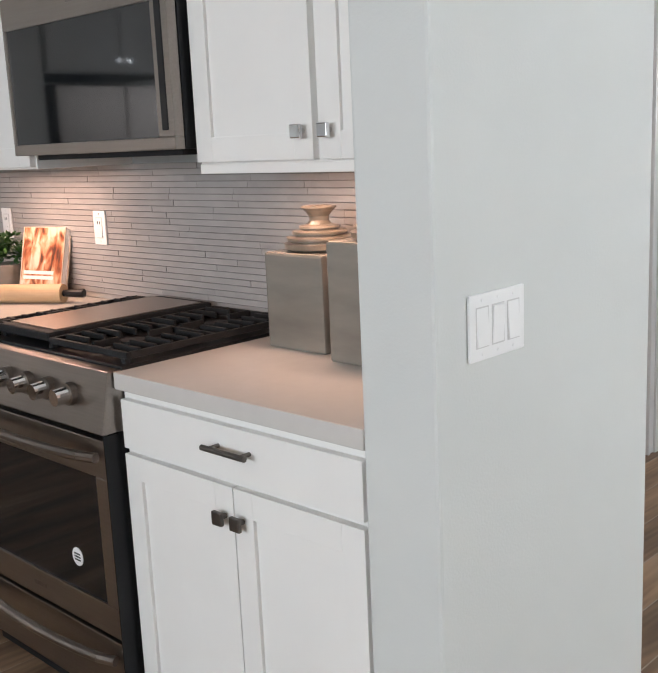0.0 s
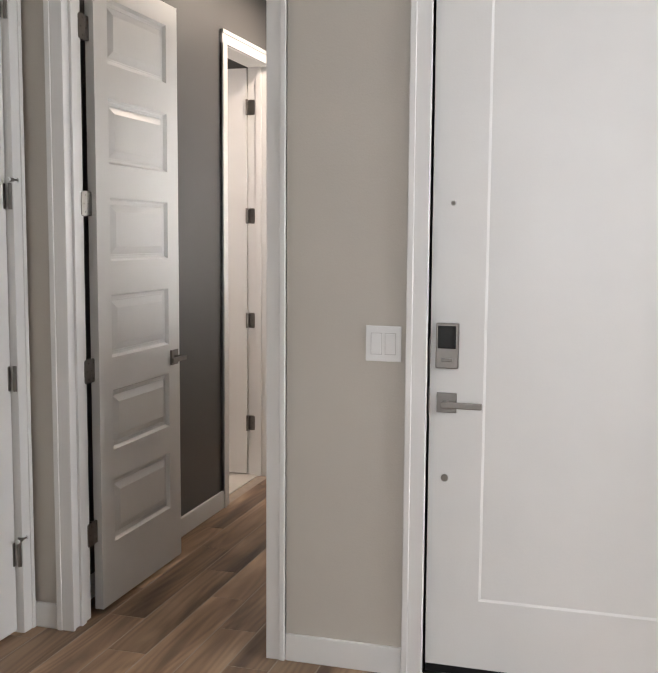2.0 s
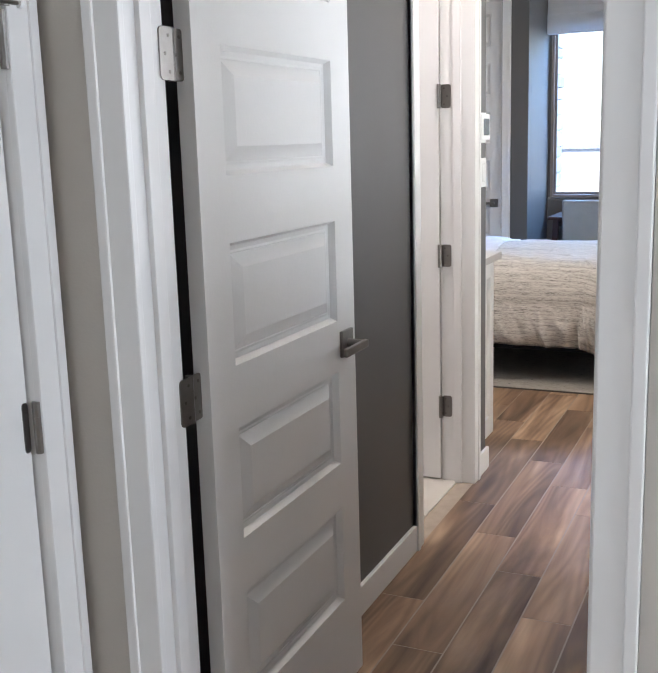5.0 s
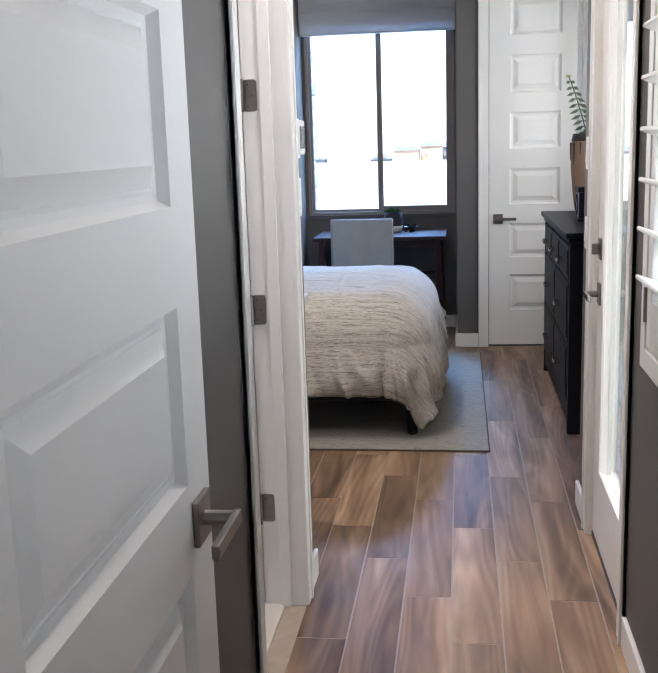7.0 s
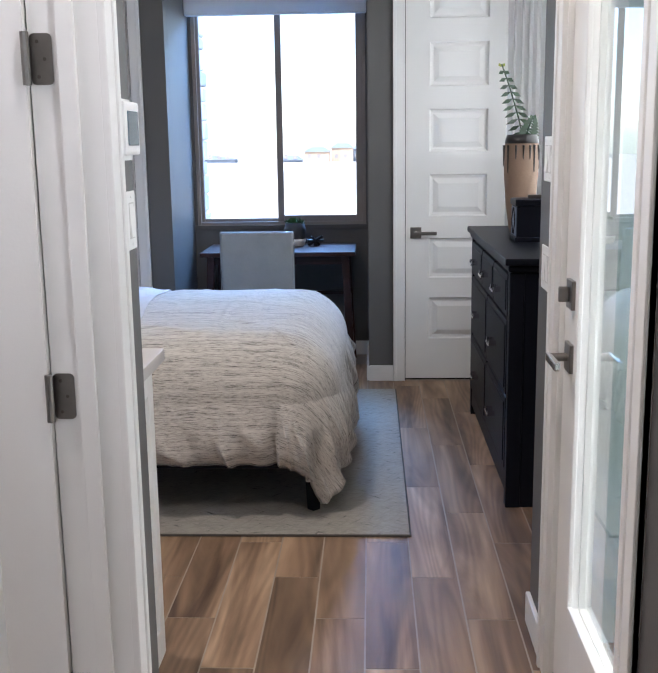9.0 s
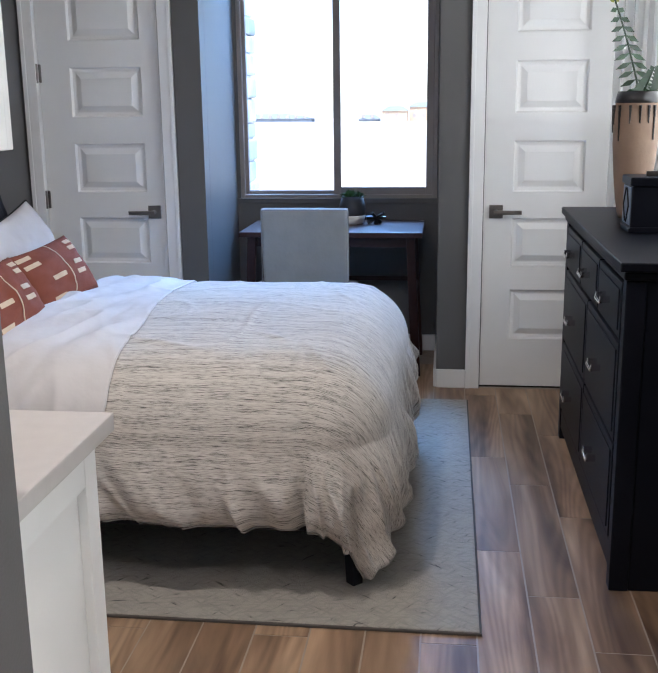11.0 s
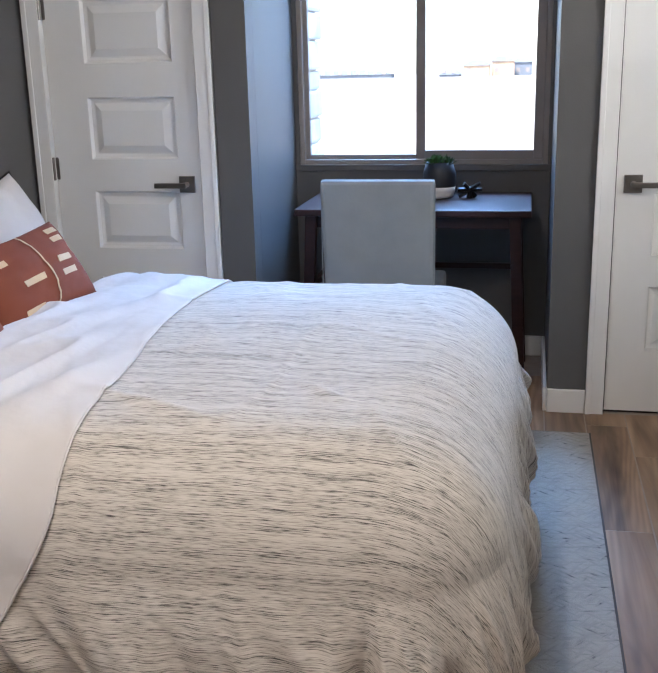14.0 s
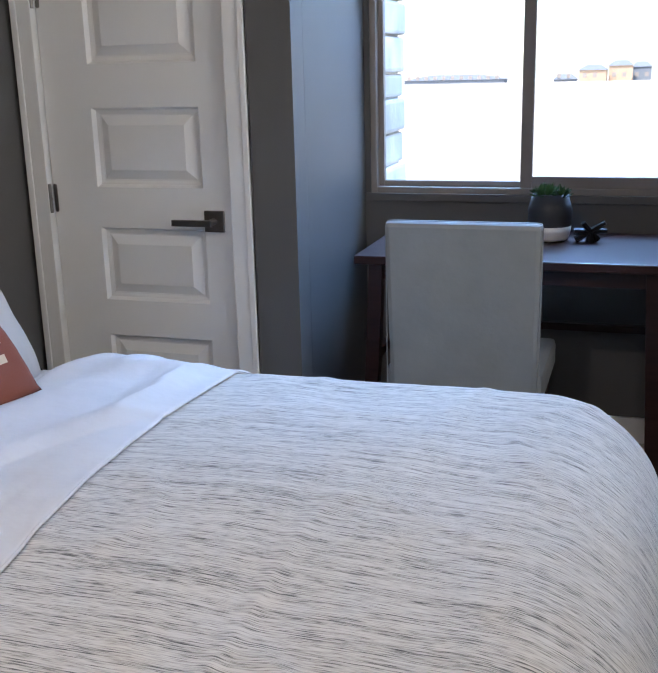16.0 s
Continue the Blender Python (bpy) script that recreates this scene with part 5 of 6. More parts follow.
for o in (-0.014, 0.014):
    flat("road_centre_line", [(0.022 + o - 0.005, -0.427), (0.022 + o + 0.005, -0.427), (0.050 + o * 0.15, -0.14), (0.047 + o * 0.15, -0.14)], PIC_LINE, 0.0098)

# ---- white cabinet with quartz top beside the bathroom wall ----
bar = thing("white_cabinet", "white shaker cabinet end beside the bedroom wall", "cabinet", pose(0, 0, 0))
part("body", boxes((-1.70, -0.822, 7.281, 7.785, 0.09, 0.828), bevel=0.002), CABINET, bar)
part("toe_kick", boxes((-1.69, -0.83, 7.282, 7.73, 0, 0.09)), CABINET, bar)
for nm, q in (("end_stile", (7.281, 7.33, 0.0, 0.828)), ("end_stile", (7.752, 7.806, 0.0, 0.828)), ("end_rail", (7.33, 7.752, 0.75, 0.828)), ("end_rail", (7.33, 7.752, 0.0, 0.09))):
    part(nm, boxes((-0.822, -0.804, *q), bevel=0.002), CABINET, bar)
for x in (-1.69, -1.27):
    d = part("door", boxes((x, x + 0.41, 7.786, 7.804, 0.11, 0.81), bevel=0.003), CABINET, bar)
    part("knob", rod(bmesh.new(), (x + 0.05, 7.804, 0.70), (x + 0.05, 7.83, 0.70), 0.012), NICKEL, d)
tagged(link("quartz_countertop", boxes((-1.72, -0.773, 7.281, 7.827, 0.829, 0.862), bevel=0.003), BARQUARTZ), "pale quartz countertop on the white cabinet", "countertop")

hung = thing("upper_cabinet", "white shaker wall cabinet hung above the quartz countertop", "cabinet", pose(0, 0, 0))
part("body", boxes((-1.70, -0.804, 7.2815, 7.563, 1.328, 2.24), bevel=0.002), CABINET, hung)
for x0 in (-1.698, -1.250):
    d = part("door", boxes((x0, x0 + 0.057, 7.566, 7.585, 1.328, 2.238), (x0 + 0.387, x0 + 0.444, 7.566, 7.585, 1.328, 2.238), (x0 + 0.057, x0 + 0.387, 7.566, 7.585, 1.328, 1.385), (x0 + 0.057, x0 + 0.387, 7.566, 7.585, 2.181, 2.238), bevel=0.0015), CABINET, hung)
    part("door_panel", boxes((x0 + 0.053, x0 + 0.391, 7.567, 7.575, 1.381, 2.185)), CABINET, d)
    part("knob", rod(bmesh.new(), (x0 + 0.03, 7.585, 1.40), (x0 + 0.03, 7.61, 1.40), 0.012), NICKEL, d)

# ---- dresser ----
DX, DY0, DY1, DT = 0.285, 8.90, 10.28, 0.965
dr = thing("dresser", "black painted wooden dresser with chrome bail pulls", "dresser", pose(0, 0, 0))
part("body", boxes((DX + 0.02, 0.785, DY0 + 0.02, DY1 - 0.02, 0.085, DT - 0.05), bevel=0.003), NAVY, dr)
part("top", boxes((DX - 0.022, 0.79, DY0 - 0.022, DY1 + 0.022, DT - 0.026, DT), bevel=0.005), NAVY, dr)
part("moulding", boxes((DX - 0.008, 0.788, DY0 - 0.008, DY1 + 0.008, DT - 0.052, DT - 0.026), bevel=0.008), NAVY, dr)
for y in (DY0 + 0.004, DY1 - 0.054):
    part("side_post", boxes((DX, DX + 0.055, y, y + 0.05, 0.0, DT - 0.052), bevel=0.004), NAVY, dr)
    part("back_leg", boxes((0.735, 0.785, y, y + 0.05, 0.0, 0.085), bevel=0.003), NAVY, dr)
part("side_panel", boxes((DX + 0.055, 0.785, DY0 + 0.010, DY0 + 0.022, 0.0, DT - 0.052), bevel=0.002), NAVY, dr)
part("base_rail", boxes((DX + 0.004, DX + 0.03, DY0 + 0.055, DY1 - 0.055, 0.05, 0.13), bevel=0.003), NAVY, dr)


def drawer(y0, y1, z0, z1):
    d = part("drawer", boxes((DX - 0.001, DX + 0.03, y0, y1, z0, z1), bevel=0.004), NAVY, dr)
    part("drawer_panel", boxes((DX - 0.005, DX, y0 + 0.022, y1 - 0.022, z0 + 0.022, z1 - 0.022), bevel=0.002), NAVY, d)
    c, zc = (y0 + y1) / 2, (z0 + z1) / 2 + 0.004
    h = part("pull", boxes((DX - 0.038, DX - 0.027, c - 0.044, c + 0.044, zc - 0.015, zc - 0.004), bevel=0.003), CHROME, d, "chrome bail pull")
    part("pull_post", boxes((DX - 0.034, DX - 0.003, c - 0.044, c - 0.034, zc - 0.013, zc + 0.007), bevel=0.001), CHROME, h)
    part("pull_post", boxes((DX - 0.034, DX - 0.003, c + 0.034, c + 0.044, zc - 0.013, zc + 0.007), bevel=0.001), CHROME, h)


w3 = (DY1 - DY0 - 0.12) / 3
for k in range(3):
    drawer(DY0 + 0.06 + k * w3 + 0.006, DY0 + 0.06 + (k + 1) * w3 - 0.006, 0.735, 0.895)
w2 = (DY1 - DY0 - 0.12) / 2
for k in range(2):
    for z0, z1 in ((0.435, 0.722), (0.142, 0.423)):
        drawer(DY0 + 0.06 + k * w2 + 0.006, DY0 + 0.06 + (k + 1) * w2 - 0.006, z0, z1)

# vase with a plant, and the dark box, on the dresser
vase = thing("vase", "tan clay vase with black dripped rim and a fern-like plant", "vase", pose(0.47, 9.93, DT))
part("pot", lathe([(0.045, 0.0), (0.052, 0.02), (0.066, 0.12), (0.078, 0.26), (0.080, 0.36), (0.074, 0.42), (0.066, 0.445), (0.058, 0.44), (0.05, 0.41)], 32), CLAY, vase, smooth=True)
part("rim_glaze", lathe([(0.0775, 0.408), (0.0752, 0.424), (0.0685, 0.448), (0.058, 0.446), (0.05, 0.41)], 32), DRIP, vase, "black glaze on the rim", smooth=True)
random.seed(5)
for k in range(15):
    a = k / 15 * 2 * math.pi + random.uniform(-0.1, 0.1)
    ln = random.uniform(0.05, 0.13)
    bm = bmesh.new()
    n = 6
    for j in range(n):
        z0, z1 = 0.40 - ln * j / n, 0.40 - ln * (j + 1) / n
        r0, r1 = 0.0805 + 0.0005, 0.081
        rod(bm, (r0 * math.cos(a), r0 * math.sin(a), z0), (r1 * math.cos(a + 0.02), r1 * math.sin(a + 0.02), z1), 0.0055 * (1 - 0.6 * j / n), 6, 0.0055 * (1 - 0.6 * (j + 1) / n))
    part("glaze_drip", bm, DRIP, vase)
for s, (bx, by, top, bend, mat) in enumerate(((0.01, 0.0, 0.36, -0.085, DARKLEAF), (0.012, -0.02, 0.13, 0.03, DARKLEAF))):
    bm = bmesh.new()
    prev = Vector((bx, by, 0.40))
    pts = [prev]
    for j in range(1, 13):
        f = j / 12
        pts.append(Vector((bx + bend * f ** 1.4 * (1.3 if s == 0 else 1), by + 0.02 * math.sin(f * 4 + s), 0.40 + top * f)))
    for a, b in zip(pts, pts[1:]):
        rod(bm, a, b, 0.0035, 6)
    st = part("stem", bm, mat, vase)
    for j in range(2, 13):
        for sd in (-1, 1):
            ln = 0.070 * math.sin(math.pi * (0.25 + 0.72 * j / 13))
            lb = bmesh.new()
            p = pts[j]
            d = Vector((sd, 0.35 * sd, -0.45)).normalized()
            q = d.cross(Vector((0, 1, 0))).normalized()
            v = [lb.verts.new(c) for c in (p, p + d * ln * 0.5 + q * 0.0095 + Vector((0.002, 0, 0)), p + d * ln, p + d * ln * 0.5 - q * 0.0095)]
            lb.faces.new(v)
            ob = part("leaflet", lb, LEAFTIP if j > 11 and s == 0 else mat, st)
tin = thing("lidded_box", "blue-black lidded box with a diamond pattern on the dresser", "box", pose(0.475, 9.56, DT))
part("body", boxes((-0.085, 0.085, -0.075, 0.075, 0.0, 0.150), bevel=0.005), NAVY, tin)
part("lid", boxes((-0.092, 0.092, -0.082, 0.082, 0.150, 0.178), bevel=0.006), NAVY, tin)
part("base_trim", boxes((-0.091, 0.091, -0.081, 0.081, 0.0, 0.018), bevel=0.004), NAVY, tin)
part("handle", boxes((-0.03, 0.03, -0.006, 0.006, 0.176, 0.194), bevel=0.004), PEWTER, tin)
PALEBLUE = material("worn_blue_paint", (0.16, 0.20, 0.28), 0.4, vary=0.2, scale=20, bump=0.05)
part("front_panel", boxes((-0.0875, -0.084, -0.066, 0.066, 0.024, 0.145)), PALEBLUE, tin, "worn pale blue panel")
for s in (-1, 1):
    for z0, z1, y0, y1 in ((0.03, 0.084, 0.010, 0.045), (0.084, 0.140, 0.045, 0.010)):
        part("diamond_strip", rod(bmesh.new(), (-0.089, s * y0, z0), (-0.089, s * y1, z1), 0.003, 6), NAVY, tin)

# ---- desk, chair, pot ----
desk = thing("desk", "dark reddish wooden writing desk in the window alcove", "desk", pose(0, 0, 0))
part("top", boxes((-1.252, -0.318, 11.117, 11.66, 0.722, 0.749), bevel=0.004), ESPRESSO, desk)
part("apron", boxes((-1.20, -0.37, 11.17, 11.19, 0.67, 0.722)), ESPRESSO, desk)
part("back_apron", boxes((-1.20, -0.37, 11.61, 11.63, 0.62, 0.722)), ESPRESSO, desk)
for x, s in ((-1.19, -1), (-0.38, 1)):
    for y in (11.16, 11.60):
        bm = boxes((x - 0.022, x + 0.022, y - 0.018, y + 0.022, 0.0, 0.722), bevel=0.003)
        for v in bm.verts:
            v.co.x += s * 0.035 * (0.722 - v.co.z) / 0.722
        part("leg", bm, ESPRESSO, desk)
    part("side_stretcher", boxes((x - 0.012 + s * 0.017, x + 0.012 + s * 0.017, 11.18, 11.60, 0.40, 0.43), bevel=0.002), ESPRESSO, desk)
part("back_stretcher", boxes((-1.20, -0.37, 11.60, 11.62, 0.42, 0.445), bevel=0.002), ESPRESSO, desk)

ch = thing("chair", "grey linen upholstered dining chair at the desk", "chair", pose(-0.877, 10.853, 0))
bm = boxes((-0.211, 0.211, 0.0, 0.062, 0.30, 0.896), bevel=0.014)
for v in bm.verts:
    f = (v.co.z - 0.30) / 0.6
    v.co.y += 0.055 * (1 - f)
    v.co.x *= 1 - 0.02 * (1 - f)
part("backrest", bm, GREYCLOTH, ch, smooth=False)
for x in (-0.212, 0.212):
    part("back_seam", boxes((x - 0.0015, x + 0.0015, 0.028, 0.032, 0.40, 0.885)), GREYCLOTH, ch)
part("back_seam", boxes((-0.208, 0.208, 0.028, 0.032, 0.8945, 0.8975)), GREYCLOTH, ch)
part("seat", boxes((-0.222, 0.222, 0.05, 0.46, 0.38, 0.475), bevel=0.02), GREYCLOTH, ch)
part("seat_frame", boxes((-0.205, 0.205, 0.07, 0.44, 0.34, 0.38)), ESPRESSO, ch)
for x in (-0.185, 0.185):
    for y in (0.085, 0.42):
        part("leg", rod(bmesh.new(), (x, y, 0.0), (x, y, 0.345), 0.016, 8, 0.022), ESPRESSO, ch)

pot = thing("potted_plant", "small green succulent in a dark pot on the desk", "plant", pose(-0.705, 11.50, 0.749))
part("pot", lathe([(0.060, 0.028), (0.070, 0.05), (0.070, 0.10), (0.056, 0.148), (0.050, 0.148), (0.050, 0.13)], 28), DARKPOT, pot, smooth=True)
part("pot_base", lathe([(0.052, 0.0), (0.060, 0.006), (0.0665, 0.028), (0.069, 0.047), (0.05, 0.047)], 28), PLASTIC, pot, "pale glazed base", smooth=True)
random.seed(8)
for c in range(9):
    cx, cy = random.uniform(-0.04, 0.04), random.uniform(-0.04, 0.04)
    bm = bmesh.new()
    for k in range(22):
        a, el = random.uniform(0, 6.28), random.uniform(0.25, 1.4)
        d = Vector((math.cos(a) * math.cos(el), math.sin(a) * math.cos(el), math.sin(el)))
        p = Vector((cx, cy, 0.135))
        q = d.cross(Vector((0, 0, 1))).normalized() * 0.006
        ln = random.uniform(0.028, 0.052)
        v = [bm.verts.new(t) for t in (p, p + d * ln * 0.6 + q, p + d * ln, p + d * ln * 0.6 - q)]
        bm.faces.new(v)
        w = [bm.verts.new(t) for t in (p + Vector((0, 0, -0.004)), p + d * ln * 0.6 - q + Vector((0, 0, 0.004)), p + d * ln)]
        bm.faces.new(w)
    part("rosette", bm, LEAF, pot)
star = thing("desk_ornament", "small black star-shaped ornament on the desk", "ornament", pose(-0.575, 11.47, 0.749 + 0.035))
for k in range(3):
    d = Vector((math.cos(k * 2.1) * 0.045, math.sin(k * 2.1) * 0.02, 0.028 if k != 1 else -0.01))
    if k == 1:
        d = Vector((0.05, 0.01, 0.0))
    part("arm", rod(bmesh.new(), -d, d, 0.011, 6, 0.008), BLACK, star)
part("foot", rod(bmesh.new(), (0, 0, -0.035), (0, 0, 0.0), 0.014, 8, 0.008), BLACK, star)

# ---- kitchen ----
RX0, RX1 = -1.352, -0.590      # the range
FY = 2.070                     # faces of the base cabinets
WALLY = 2.68


def shaker(parent, name, x0, x1, z0, z1, y, knob=None, rail=0.057):
    """A shaker door or drawer front that looks along -y."""
    d = part(name, boxes((x0, x0 + rail, y - 0.019, y, z0, z1), (x1 - rail, x1, y - 0.019, y, z0, z1), (x0 + rail, x1 - rail, y - 0.019, y, z0, z0 + rail), (x0 + rail, x1 - rail, y - 0.019, y, z1 - rail, z1), bevel=0.0012), CABINET, parent)
    part("door_panel", boxes((x0 + rail - 0.004, x1 - rail + 0.004, y - 0.010, y - 0.001, z0 + rail - 0.004, z1 - rail + 0.004)), CABINET, d)
    if knob:
        kx, kz, mat = knob
        k = part("knob", boxes((kx - 0.015, kx + 0.015, y - 0.046, y - 0.036, kz - 0.015, kz + 0.015), bevel=0.003), mat, d, "square metal knob")
        part("knob_stem", rod(bmesh.new(), (kx, y - 0.037, kz), (kx, y - 0.018, kz), 0.006, 8), mat, k)
    return d


base = thing("base_cabinet", "white shaker base cabinet with a drawer and two doors", "cabinet", pose(0, 0, 0))
part("body", boxes((RX1 + 0.004, 0.178, FY, WALLY - 0.001, 0.10, 0.872), bevel=0.001), CABINET, base)
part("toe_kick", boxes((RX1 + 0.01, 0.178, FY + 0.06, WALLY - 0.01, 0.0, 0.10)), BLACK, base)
dw = part("drawer", boxes((RX1 + 0.014, 0.168, FY - 0.019, FY, 0.736, 0.852), bevel=0.002), CABINET, base)
MX = -0.195
pl = part("pull", rod(bmesh.new(), (MX - 0.055, FY - 0.048, 0.806), (MX + 0.078, FY - 0.048, 0.806), 0.0065, 8), PEWTER, dw, "dark pewter bar pull")
for x in (MX - 0.036, MX + 0.060):
    part("pull_post", rod(bmesh.new(), (x, FY - 0.048, 0.806), (x, FY - 0.018, 0.806), 0.005, 8), PEWTER, pl)
shaker(base, "door", RX1 + 0.014, MX - 0.0015, 0.105, 0.722, FY, (MX - 0.028, 0.656, PEWTER))
shaker(base, "door", MX + 0.0015, 0.168, 0.105, 0.722, FY, (MX + 0.028, 0.656, PEWTER))
tagged(link("kitchen_countertop", boxes((RX1 + 0.002, 0.179, 2.045, WALLY - 0.001, 0.874, 0.914), bevel=0.003), QUARTZ), "pale quartz kitchen countertop beside the range", "countertop")
base2 = thing("base_cabinet", "white shaker base cabinet beyond the range", "cabinet", pose(0, 0, 0))
part("body", boxes((-2.9, RX0 - 0.004, FY, WALLY - 0.001, 0.10, 0.872), bevel=0.001), CABINET, base2)
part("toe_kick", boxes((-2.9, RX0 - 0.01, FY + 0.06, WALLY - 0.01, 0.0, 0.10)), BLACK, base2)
for x in (-2.88, -2.38, -1.88):
    shaker(base2, "door", x, x + 0.495, 0.105, 0.702, FY, (x + 0.45, 0.64, PEWTER))
    part("drawer", boxes((x, x + 0.495, FY - 0.019, FY, 0.715, 0.852), bevel=0.002), CABINET, base2)
tagged(link("kitchen_countertop", boxes((-2.92, RX0 - 0.002, 2.045, WALLY - 0.001, 0.874, 0.914), bevel=0.003), QUARTZ), "pale quartz kitchen countertop beyond the range", "countertop")

UY = 2.345
up = thing("upper_cabinet", "white shaker upper cabinet with two doors", "cabinet", pose(0, 0, 0))
part("body", boxes((RX1 + 0.002, 0.178, UY, WALLY - 0.001, 1.365, 2.42), bevel=0.001), CABINET, up)
part("light_rail", boxes((RX1 + 0.002, 0.178, UY - 0.004, UY + 0.018, 1.345, 1.367), bevel=0.001), CABINET, up)
UM = -0.178
shaker(up, "door", RX1 + 0.010, UM - 0.012, 1.372, 2.41, UY, (UM - 0.040, 1.432, CHROME))
shaker(up, "door", UM + 0.012, 0.172, 1.372, 2.41, UY, (UM + 0.040, 1.432, CHROME))
up2 = thing("upper_cabinet", "white shaker upper cabinet beyond the microwave", "cabinet", pose(0, 0, 0))
part("body", boxes((-2.2, RX0 - 0.002, UY, WALLY - 0.001, 1.365, 2.42), bevel=0.001), CABINET, up2)
shaker(up2, "door", -2.19, -1.78, 1.372, 2.41, UY, (-1.83, 1.432, CHROME))
shaker(up2, "door", -1.775, RX0 - 0.010, 1.372, 2.41, UY, (-1.73, 1.432, CHROME))
up3 = thing("upper_cabinet", "short white cabinet above the microwave", "cabinet", pose(0, 0, 0))
part("body", boxes((RX0, RX1, UY, WALLY - 0.001, 1.838, 2.42), bevel=0.001), CABINET, up3)
shaker(up3, "door", RX0 + 0.008, -0.973, 1.846, 2.41, UY)
shaker(up3, "door", -0.969, RX1 - 0.008, 1.846, 2.41, UY)

mw = thing("microwave", "slate stainless over-the-range microwave with black glass door", "microwave", pose(0, 0, 0))
MY, MZ0, MZ1 = 2.275, 1.405, 1.832
part("body", boxes((RX0 + 0.002, RX1 - 0.002, MY + 0.03, WALLY - 0.001, MZ0, MZ1), bevel=0.002), BLACK, mw)
dm = part("door", boxes((RX0 + 0.003, RX1 - 0.003, MY, MY + 0.028, MZ1 - 0.085, MZ1), (RX0 + 0.003, RX1 - 0.003, MY, MY + 0.028, MZ0, MZ0 + 0.030), (RX0 + 0.003, RX0 + 0.020, MY, MY + 0.028, MZ0 + 0.03, MZ1 - 0.085), (RX1 - 0.066, RX1 - 0.003, MY, MY + 0.028, MZ0 + 0.03, MZ1 - 0.085), bevel=0.002), STEEL, mw)
part("window", boxes((RX0 + 0.020, RX1 - 0.066, MY + 0.003, MY + 0.022, MZ0 + 0.030, MZ1 - 0.085)), BLACKGLASS, dm, "black glass window")
part("pocket_handle", boxes((RX1 - 0.050, RX1 - 0.024, MY - 0.0015, MY + 0.004, MZ0 + 0.045, MZ1 - 0.075), bevel=0.003), BLACK, dm, "black recessed pull")
part("badge", boxes((-1.01, -0.955, MY - 0.001, MY + 0.001, MZ1 - 0.045, MZ1 - 0.036)), NICKEL, dm)
part("vent", boxes((RX0 + 0.06, RX1 - 0.03, MY + 0.04, WALLY - 0.04, MZ0 - 0.014, MZ0)), IRON, mw)

rg = thing("range", "slate stainless gas range with cast iron grates", "range", pose(0, 0, 0))
part("body", boxes((RX0 + 0.004, RX1 - 0.004, 2.05, WALLY - 0.004, 0.03, 0.895), bevel=0.002), BLACK, rg)
part("cooktop", boxes((RX0 + 0.001, RX1 + 0.003, 2.07, WALLY - 0.004, 0.897, 0.922), bevel=0.003), BLACK, rg)
bm = boxes((RX0 + 0.002, RX1 - 0.002, 2.005, 2.075, 0.770, 0.915), bevel=0.004)
for v in bm.verts:
    if v.co.y < 2.04 and v.co.z > 0.85:
        v.co.y += 0.028
cp = part("control_panel", bm, STEEL, rg, "slate steel control panel")
for k in range(5):
    x = -0.735 - k * 0.100
    kb = part("knob", rod(bmesh.new(), (x, 2.016, 0.848), (x, 1.972, 0.846), 0.022, 18, 0.020), CHROME, cp, "round chrome knob")
    part("knob_collar", rod(bmesh.new(), (x, 2.024, 0.848), (x, 2.006, 0.848), 0.028, 18), STEEL, kb)
part("display", boxes((-1.32, -1.20, 2.002, 2.008, 0.795, 0.838)), BLACKGLASS, cp)
for x in (RX0 + 0.0015, RX1 - 0.0055):
    part("side_panel", boxes((x, x + 0.004, 2.008, 2.05, 0.06, 0.768)), BLACK, rg)
od = part("oven_door", boxes((RX0 + 0.006, RX1 - 0.006, 2.012, 2.048, 0.255, 0.335), (RX0 + 0.006, RX1 - 0.006, 2.012, 2.048, 0.66, 0.755), (RX0 + 0.006, RX0 + 0.06, 2.012, 2.048, 0.335, 0.66), (RX1 - 0.06, RX1 - 0.006, 2.012, 2.048, 0.335, 0.66), bevel=0.003), STEEL, rg)
part("oven_window", boxes((RX0 + 0.06, RX1 - 0.06, 2.018, 2.04, 0.335, 0.66)), BLACKGLASS, od, "black glass oven window")
part("sticker", rod(bmesh.new(), (-0.775, 2.0165, 0.423), (-0.775, 2.0185, 0.423), 0.024, 20), PLASTIC, od, "round white sticker")
for z in (0.415, 0.423, 0.431):
    part("sticker_bar", boxes((-0.788, -0.762, 2.0155, 2.0166, z - 0.002, z + 0.002)), BLACK, od)


def bow_handle(parent, z, y):
    bm = bmesh.new()
    pts = [Vector((RX0 + 0.03 + (RX1 - RX0 - 0.06) * i / 14, y - 0.012 - 0.038 * math.sin(math.pi * i / 14) ** 0.6, z)) for i in range(15)]
    for a, b in zip(pts, pts[1:]):
        rod(bm, a, b, 0.013, 10)
    part("handle", bm, STEEL, parent, "bowed steel bar handle")


